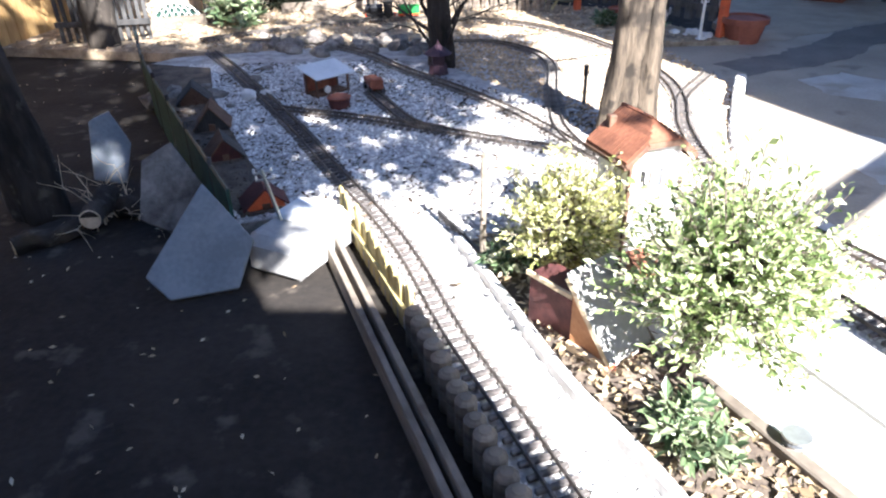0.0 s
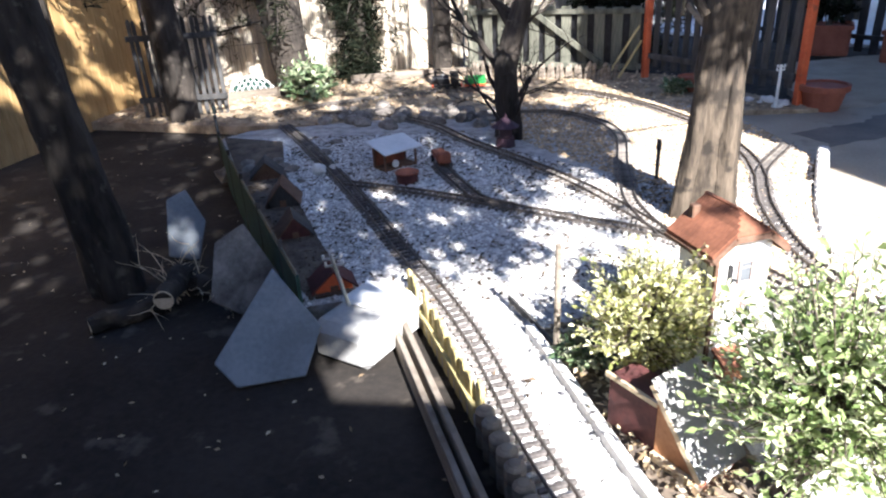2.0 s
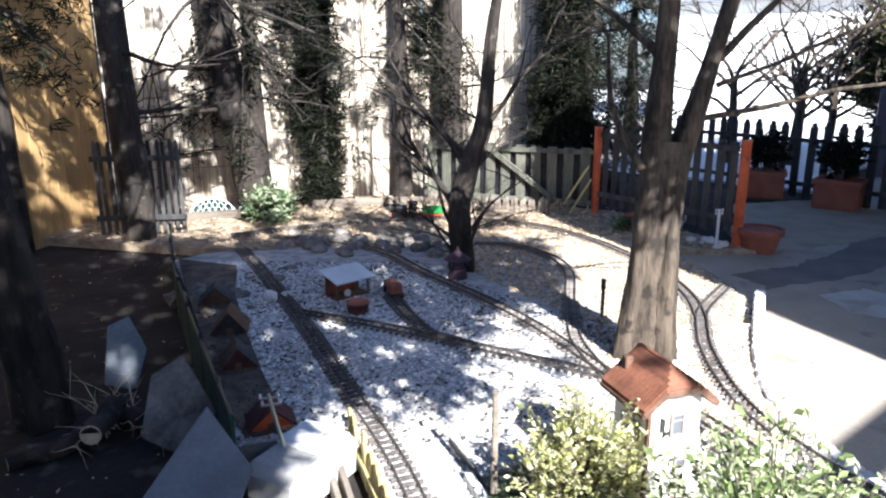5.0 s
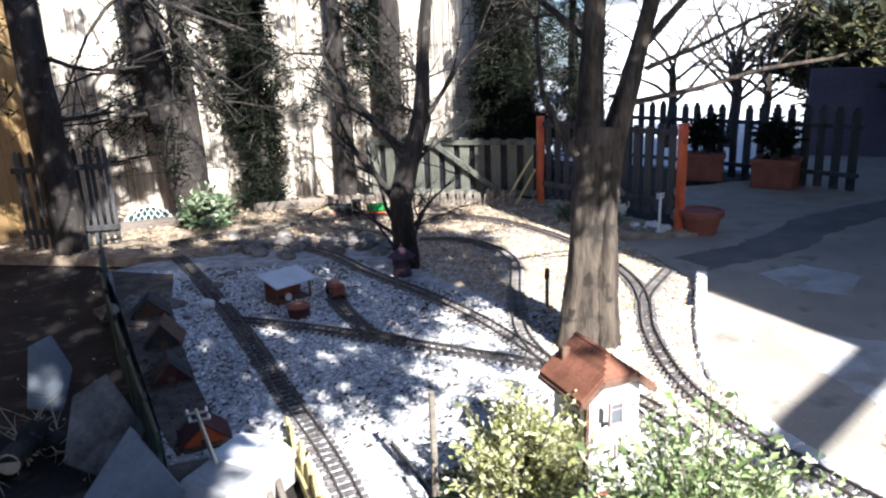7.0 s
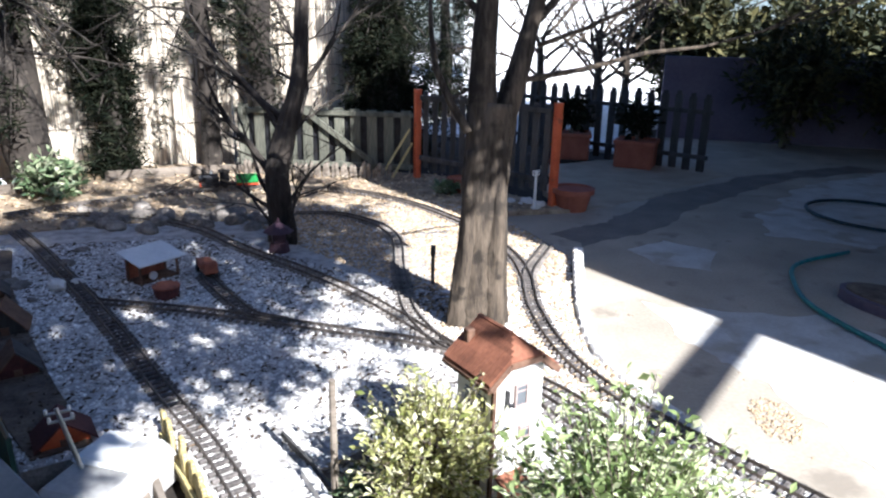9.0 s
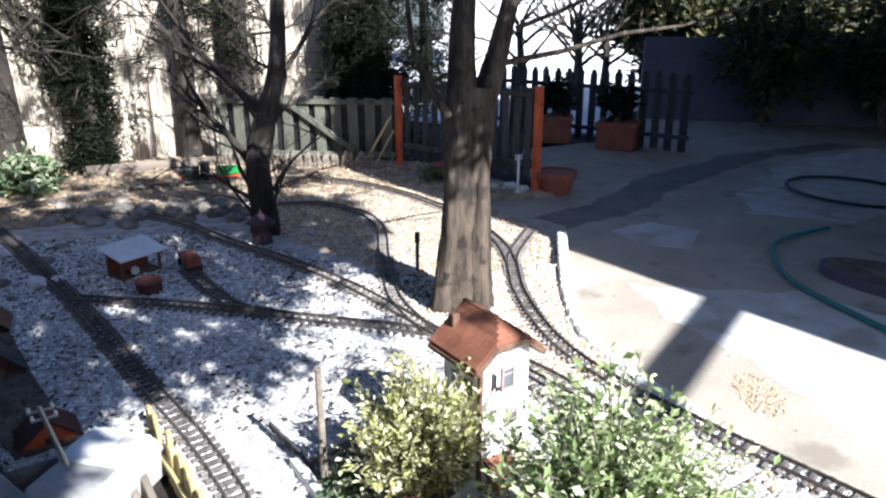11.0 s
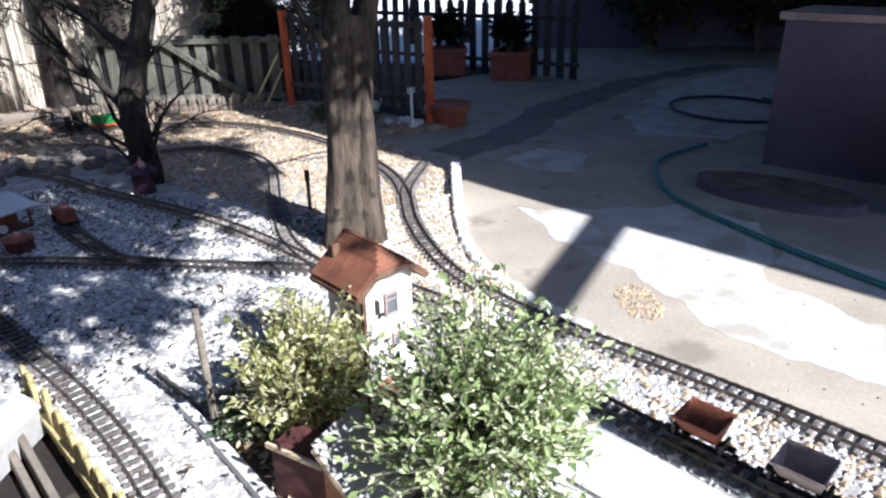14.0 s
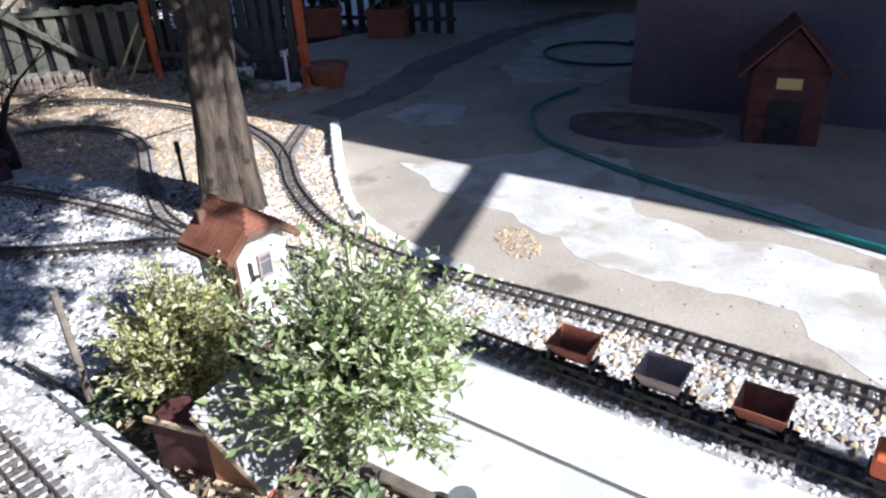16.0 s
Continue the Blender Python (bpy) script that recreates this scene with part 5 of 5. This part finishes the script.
part("wheel", cyl(0.02, 0.02, 0.01, (0, 0, 0), Matrix.Translation((-0.03, -0.04, 0.032)) @ pose(0, 0, 0, 90, 0, 0), 18), M_WHITE, t)
t = thing("model_lorry", (-0.36, 3.38, 0.0), 110, "small faded red model lorry beside the shed", "model lorry")
part("bed", box((0.14, 0.07, 0.03), (0, 0, 0.05), bevel=0.004), M_RUST, t)
part("cab", box((0.05, 0.07, 0.06), (-0.095, 0, 0.06), bevel=0.008), M_RUST, t)
for x in (-0.09, 0.04):
    for y in (-0.036, 0.036):
        part("wheel", cyl(0.02, 0.02, 0.012, (0, 0, -0.006), Matrix.Translation((x, y, 0.02)) @ pose(0, 0, 0, 90, 0, 0), 14), M_BLACK, t)
t = thing("model_barrel", (-0.49, 3.08, 0.0), 0, "small red model tub in the shade", "tub")
part("body", cyl(0.05, 0.058, 0.05, seg=18), M_MAROON, t)
part("rim", cyl(0.061, 0.061, 0.007, (0, 0, 0.049), seg=18), M_RUST, t)
t = thing("stone_lantern", (-0.02, 3.70, -0.005), 10, "dark plum garden lantern at the shrub's foot", "lantern")
part("base", cyl(0.06, 0.05, 0.06, seg=10), M_PURPLE, t)
part("chamber", box((0.07, 0.07, 0.06), (0, 0, 0.09), bevel=0.006), M_PURPLE, t)
part("roof", cyl(0.085, 0.015, 0.05, (0, 0, 0.12), seg=8), M_PURPLE, t)
part("finial", cyl(0.012, 0.004, 0.03, (0, 0, 0.168), seg=8), M_PURPLE, t)


# ---- rolling stock ----
def wheelsets(t, xs, r=0.014, z=0.024):
    for x in xs:
        for s in (-1, 1):
            part("wheel", cyl(r, r, 0.006, (0, 0, -0.003), Matrix.Translation((x, s * GAUGE / 2, z + r)) @ pose(0, 0, 0, 90, 0, 0), 14), M_BLACK, t)


def tipper(x, y, yaw, body, label):
    t = thing("tipper_wagon", (x, y, 0), yaw, label, "wagon", "tipper wagons on the siding")
    part("frame", add_box(box((0.155, 0.012, 0.012), (0, -0.022, 0.044)), (0.155, 0.012, 0.012), (0, 0.022, 0.044)), M_BLACK, t)
    for s in (-1, 1):
        part("end_stand", box((0.008, 0.05, 0.03), (s * 0.058, 0, 0.06)), M_BLACK, t)
        part("buffer", box((0.016, 0.02, 0.012), (s * 0.084, 0, 0.044), bevel=0.003), M_BLACK, t)
    wheelsets(t, (-0.042, 0.042))
    # V-shaped open bin with wall thickness
    bm = bmesh.new()
    L, Wt, zt, zb = 0.055, 0.05, 0.118, 0.06
    outer = [bm.verts.new(p) for p in ((-L, -Wt, zt), (L, -Wt, zt), (L, Wt, zt), (-L, Wt, zt), (-L * 0.8, -0.008, zb), (L * 0.8, -0.008, zb), (L * 0.8, 0.008, zb), (-L * 0.8, 0.008, zb))]
    k = 0.93
    inner = [bm.verts.new((v.co.x * k, v.co.y * k, v.co.z if i < 4 else v.co.z + 0.005)) for i, v in enumerate(outer)]
    for q in ((0, 1, 5, 4), (1, 2, 6, 5), (2, 3, 7, 6), (3, 0, 4, 7), (4, 5, 6, 7)):
        bm.faces.new([outer[j] for j in q])
        bm.faces.new([inner[j] for j in reversed(q)])
    for j in range(4):
        bm.faces.new((outer[j], inner[j], inner[(j + 1) % 4], outer[(j + 1) % 4]))
    bmesh.ops.recalc_face_normals(bm, faces=bm.faces)
    part("bin", bm, body, t)
    for s in (-1, 1):
        part("rim", box((0.112, 0.004, 0.006), (0, s * 0.051, 0.117)), body, t)
    return t


SY = -65
tipper(1.305, 1.010, SY, M_RUST, "rusty red empty model tipper wagon")
tipper(1.400, 0.805, SY, M_GREYBROWN, "grey-brown empty model tipper wagon")
tipper(1.495, 0.605, SY, M_RUST, "rusty red empty model tipper wagon")
t = thing("flat_wagon", (1.605, 0.345, 0), SY - 1, "orange model wagon at the end of the siding", "wagon")
part("frame", box((0.15, 0.07, 0.016), (0, 0, 0.05), bevel=0.003), M_BLACK, t)
part("body", box((0.14, 0.08, 0.05), (0, 0, 0.085), bevel=0.005), M_ORANGE, t)
wheelsets(t, (-0.045, 0.045))


def loco(x, y, yaw):
    t = thing("steam_locomotive", (x, y, 0), yaw, "black model tank engine with a red buffer beam", "locomotive")
    part("frame", box((0.22, 0.07, 0.02), (0, 0, 0.05), bevel=0.003), M_BLACK, t)
    part("boiler", cyl(0.032, 0.032, 0.14, (0, 0, 0), Matrix.Translation((-0.02, 0, 0.098)) @ pose(0, 0, 0, 0, 90, 0), 18), M_BLACK, t)
    part("cab", box((0.07, 0.085, 0.085), (-0.06, 0, 0.10), bevel=0.004), M_BLACK, t)
    part("cab_roof", box((0.085, 0.098, 0.007), (-0.06, 0, 0.147), bevel=0.003), M_BLACK, t)
    part("chimney", cyl(0.010, 0.015, 0.04, (0.09, 0, 0.128), seg=14), M_BLACK, t)
    part("dome", cyl(0.014, 0.009, 0.025, (0.03, 0, 0.128), seg=14), M_STEEL, t)
    for s in (-1, 1):
        part("side_tank", box((0.10, 0.018, 0.045), (0.03, s * 0.037, 0.088), bevel=0.004), M_BLACK, t)
        part("buffer_beam", box((0.008, 0.085, 0.022), (s * 0.114, 0, 0.052), bevel=0.002), M_REDP, t)
    wheelsets(t, (-0.06, 0, 0.06), 0.019)
    return t


def coach(x, y, yaw):
    t = thing("coal_tender", (x, y, 0), yaw, "green open model tender with orange-red underframe", "tender")
    part("frame", box((0.17, 0.075, 0.018), (0, 0, 0.047), bevel=0.003), M_REDP, t)
    for s in (-1, 1):
        part("side", box((0.16, 0.006, 0.055), (0, s * 0.040, 0.083), bevel=0.002), M_GREENP, t)
        part("end", box((0.006, 0.086, 0.055), (s * 0.08, 0, 0.083), bevel=0.002), M_GREENP, t)
    part("coal", box((0.145, 0.07, 0.03), (0, 0, 0.082), bevel=0.01), M_BLACK, t)
    wheelsets(t, (-0.055, 0.055))
    return t


coach(-0.325, 5.284, 4)
loco(-0.545, 5.252, 188)

# ---- pots, hose, dog kennel, right side ----
def pot(x, y, z, r, h, material, label, soil=True):
    t = thing("flower_pot", (x, y, z), 0, label, "pot", "garden pots")
    bm = cyl(r * 0.72, r * 0.97, h, seg=22)
    part("body", bm, material, t)
    ring = bmesh.new()
    P = [Vector((math.cos(k / 22 * 2 * math.pi), math.sin(k / 22 * 2 * math.pi), 0)) for k in range(22)]
    rows = [[ring.verts.new(p * q + Vector((0, 0, zz))) for p in P] for q, zz in ((r * 0.98, h - 0.025), (r * 1.06, h - 0.025), (r * 1.06, h + 0.012), (r * 0.92, h + 0.012), (r * 0.92, h - 0.01))]
    for a_, b_ in zip(rows, rows[1:]):
        for k in range(22):
            ring.faces.new((a_[k], a_[(k + 1) % 22], b_[(k + 1) % 22], b_[k]))
    bmesh.ops.recalc_face_normals(ring, faces=ring.faces)
    part("rim", ring, material, t)
    part("soil", cyl(r * 0.91, r * 0.91, 0.004, (0, 0, h - 0.006), seg=22), M_SOIL, t)
    return t


pot(2.0, 4.55, -0.03, 0.145, 0.15, M_TERRA, "wide terracotta flower pot beside the orange post")
pot(1.52, 5.02, -0.01, 0.10, 0.11, M_KERB, "sand-coloured flower pot behind the tree")
pot(1.28, 5.1, -0.01, 0.09, 0.10, M_TERRA, "small terracotta pot by the gate")
for x, y, yaw in ((2.76, 6.62, -20), (3.22, 6.10, -35)):
    t = thing("planter", (x, y, -0.03), yaw, "large square terracotta planter with evergreen", "planter", "terracotta planters")
    part("body", box((0.36, 0.30, 0.25), (0, 0, 0.125), bevel=0.015), M_TERRA, t)
    for s in (-1, 1):
        part("rim", box((0.39, 0.03, 0.04), (0, s * 0.15, 0.245), bevel=0.006), M_TERRA, t)
        part("rim", box((0.03, 0.27, 0.04), (s * 0.18, 0, 0.245), bevel=0.006), M_TERRA, t)
hose = thing("garden_hose", (0, 0, 0), 0, "teal garden hose lying across the patio", "hose")
part("tube", tube(catmull([(3.0, -0.4, -0.013), (2.77, 0.5, -0.013), (2.65, 0.99, -0.013), (2.57, 1.4, -0.013), (2.50, 1.8, -0.013), (2.46, 2.2, -0.013), (2.46, 2.6, -0.013), (2.57, 2.88, -0.013), (2.8, 3.18, -0.013), (3.27, 3.35, -0.013)], 8), 0.012, 0.012, 8), M_HOSE, hose)
hose2 = thing("garden_hose", (0, 0, 0), 0, "dark coiled loop of hose on the patio", "hose")
part("tube", tube(catmull([(4.10 + 0.44 * math.cos(k * 0.6), 4.06 + 0.48 * math.sin(k * 0.6), -0.012 + 0.002 * k) for k in range(12)], 6), 0.013, 0.013, 8), M_HOSE_D, hose2)

# wall colour already holds the shade under the terrace roof
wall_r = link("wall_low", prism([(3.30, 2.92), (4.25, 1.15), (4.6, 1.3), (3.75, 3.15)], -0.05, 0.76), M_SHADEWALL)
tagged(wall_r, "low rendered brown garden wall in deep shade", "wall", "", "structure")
tagged(link("wall_coping", prism([(3.27, 2.94), (4.24, 1.10), (4.65, 1.27), (3.77, 3.19)], 0.763, 0.80), M_GREYBROWN), "pale coping on the low wall", "wall", "", "structure")
t = thing("dog_kennel", (3.45, 2.02, -0.03), -50, "dark red wooden kennel with pitched roof and yellow plate", "kennel")
part("body", box((0.34, 0.30, 0.36), (0, 0.0, 0.18), bevel=0.006), M_MAROON, t)
for k in range(5):
    part("plank", box((0.33, 0.006, 0.062), (0, -0.151, 0.036 + k * 0.07), bevel=0.002), M_MAROON, t)
part("roof_slope", beam_plate((-0.23, -0.19, 0.32), (0, -0.19, 0.56), 0.38, 0.018), M_MAROON, t)
part("roof_slope", beam_plate((0.23, -0.19, 0.32), (0, -0.19, 0.56), 0.38, 0.018), M_MAROON, t)
bm = bmesh.new()
vs = [bm.verts.new((x, y, z)) for y in (-0.148, 0.148) for x, z in ((-0.165, 0.362), (0.165, 0.362), (0, 0.545))]
bm.faces.new(vs[:3]), bm.faces.new(vs[3:])
for a_, b_ in ((0, 1), (1, 2), (2, 0)):
    bm.faces.new((vs[a_], vs[b_], vs[b_ + 3], vs[a_ + 3]))
bmesh.ops.recalc_face_normals(bm, faces=bm.faces)
part("gable", bm, M_MAROON, t)
part("plate", box((0.11, 0.008, 0.05), (0, -0.158, 0.30)), M_YSIGN, t)
part("doorway", box((0.15, 0.006, 0.2), (0, -0.155, 0.12)), M_BLACK, t)
# oval bed in the same render, shade included in its colour
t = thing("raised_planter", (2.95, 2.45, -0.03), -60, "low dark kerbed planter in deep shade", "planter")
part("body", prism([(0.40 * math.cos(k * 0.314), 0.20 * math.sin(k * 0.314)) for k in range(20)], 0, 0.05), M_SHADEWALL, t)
part("soil", prism([(0.37 * math.cos(k * 0.314), 0.17 * math.sin(k * 0.314)) for k in range(20)], 0.051, 0.058), M_SOIL, t)

# gravel patch on the patio
PATCH = [(1.67 + 0.11 * math.cos(k * 0.628) * 0.75 + 0.03 * math.sin(k * 0.628), 1.77 + 0.14 * math.sin(k * 0.628)) for k in range(10)]
pebbles("gravel", [(1.5, 3.0), (2.0, 2.5), (2.6, 1.2), (2.7, 0.2), (2.1, 0.2), (1.6, 1.3)], 190, 0.0055, -0.03, M_STONE_Y, 92, "scattered chips on the sunlit concrete")
pebbles("gravel", PATCH, 480, 0.007, -0.03, M_STONE_Y, 91, "small patch of tan stones in the concrete")

sheet("patio_patch", blob([(2.12, 4.5), (2.62, 4.75), (3.9, 5.62), (3.85, 5.95), (3.0, 6.45), (2.3, 6.2)], 13, 0.05), -0.0280, 0.03, M_SAND, "tan sandy patch on the shaded patio", "pavement")

# ---- surrounding buildings ----
def wall(name, a, b, z0, z1, th, material, label):
    a, b = Vector((*a, 0)), Vector((*b, 0))
    d = b - a
    ob = link(name, box((d.length, th, z1 - z0), (d.length / 2, 0, (z0 + z1) / 2), Matrix.Translation(a) @ pose(0, 0, 0, 0, 0, math.degrees(math.atan2(d.y, d.x)))), material)
    return tagged(ob, label, "wall", "", "structure")


# two unseen walls added to shade the left earth; sized from the shadow edge
wall("wall_south", (-9.0, -1.42), (1.46, -1.42), -0.08, 2.34, 0.2, M_PLASTER, "plain unseen wall added at the near end to cast shade")
wall("wall_south_shade_top", (-9.0, -1.42), (1.06, -1.42), 2.343, 2.68, 0.2, M_PLASTER, "unseen upper wall added to lengthen the shade")
wall("wall_west", (-3.5, -1.4), (-3.42, 5.4), -0.08, 2.0, 0.06, M_DARKWOOD, "dark timber wall along the side")
# far wall uses the render with shade in its colour
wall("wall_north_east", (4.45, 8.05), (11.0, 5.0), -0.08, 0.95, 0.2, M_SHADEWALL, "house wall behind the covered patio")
wall("wall_east", (8.0, -4.0), (8.0, 6.3), -0.08, 2.4, 0.2, M_PLASTER, "house wall along the covered patio")
# terrace roof, whose edge throws the long straight shadow
EDGE = Vector((0.42, -0.908, 0)).normalized()
P0 = Vector((2.53, 1.35, 0))
OFF = SUN_AZ * 2.45 / math.tan(SUN_EL)
q = [P0 + OFF + EDGE * s for s in (1.4, -5.9)]
roof = link("ceiling_terrace", prism([(q[0].x, q[0].y), (q[1].x, q[1].y), (4.2, 7.85), (11, 4.75), (11, q[0].y)], 2.42, 2.52), M_DARKWOOD)
tagged(roof, "dark boarded terrace roof", "roof", "", "structure")
t = thing("pergola_beam", (0, 0, 0), 0, "dark timber beam running out from the terrace roof", "beam")
part("beam", beam(Vector((2.18, 2.60, 2.45)) + OFF, Vector((1.05, 1.54, 2.45)) + OFF, 0.11, 0.085), M_DARKWOOD, t)
part("post", box((0.085, 0.085, 2.49), (0, 0, 1.205), Matrix.Translation((Vector((1.02, 1.50, 0)) + OFF))), M_DARKWOOD, t)

# distance behind the gate and the wall
for i, (x, y) in enumerate(((5.6, 9.6), (7.2, 9.0), (8.8, 8.4), (10.4, 7.6))):
    shrub((x, y, -0.1), (x, y, 1.15), 1.05, 1.05, 420, M_HEDGE, "tall leafy hedge bush behind the shaded wall", 130 + i, 0.075)
for i, (x, y, r) in enumerate(((5.5, 7.05, 0.62), (6.6, 6.5, 0.7), (7.6, 6.0, 0.65))):
    shrub((x, y, -0.03), (x, y, 0.78), r, 0.62, 300, M_HEDGE, "dark overgrown bush before the shaded wall", 140 + i, 0.05)
sheet("lane", [(1.6, 8.6), (3.9, 6.6), (4.2, 8.4), (14, 16), (14, 40), (-4, 40)], -0.04, 0.03, M_FARWALL, "pale sunlit lane beyond the fence", "road")
conifer((2.1, 10.2, -0.1), 3.2, 0.9, "dark evergreen beyond the garden gate", 26, 0.1, 0.5, 1.6, 0.12)
far = thing("neighbour_house", (6.6, 17.5, -0.1), -12, "white rendered neighbouring house beyond the fence", "house")
part("wall", box((5.2, 4.0, 2.8), (0, 2, 1.4)), M_FARWALL, far)
part("roof", add_box(bmesh.new(), (5.6, 4.6, 0.12), (0, 2, 2.86)), M_BLUESLAB, far)
for x in (-1.7, 0.2, 1.9):
    w = part("window", box((0.8, 0.06, 0.9), (x, -0.01, 1.5)), M_WHITE, far, "white closed shutters")
    part("frame", box((0.9, 0.08, 0.06), (x, -0.02, 1.02)), M_WHITE, w)
for i, (x, y, hgt) in enumerate(((3.2, 9.2, 0.9), (4.6, 10.5, 1.1), (5.8, 9.8, 1.0), (3.95, 9.0, 1.0), (4.5, 9.3, 0.9))):
    bare_tree((x, y, -0.1), [(0, 0, 0), (0.02, 0, 0.3), (0.05, 0.02, 0.7), (0.03, 0.05, hgt + 0.2)], 0.07, 0.04, M_BARK, "bare grey tree beyond the fence",
              [((0.03, 0.02, 0.6 + 0.1 * k), (math.cos(k * 2.1), math.sin(k * 2.1), 1.0), 1.5, 0.026) for k in range(7)], 100 + i)
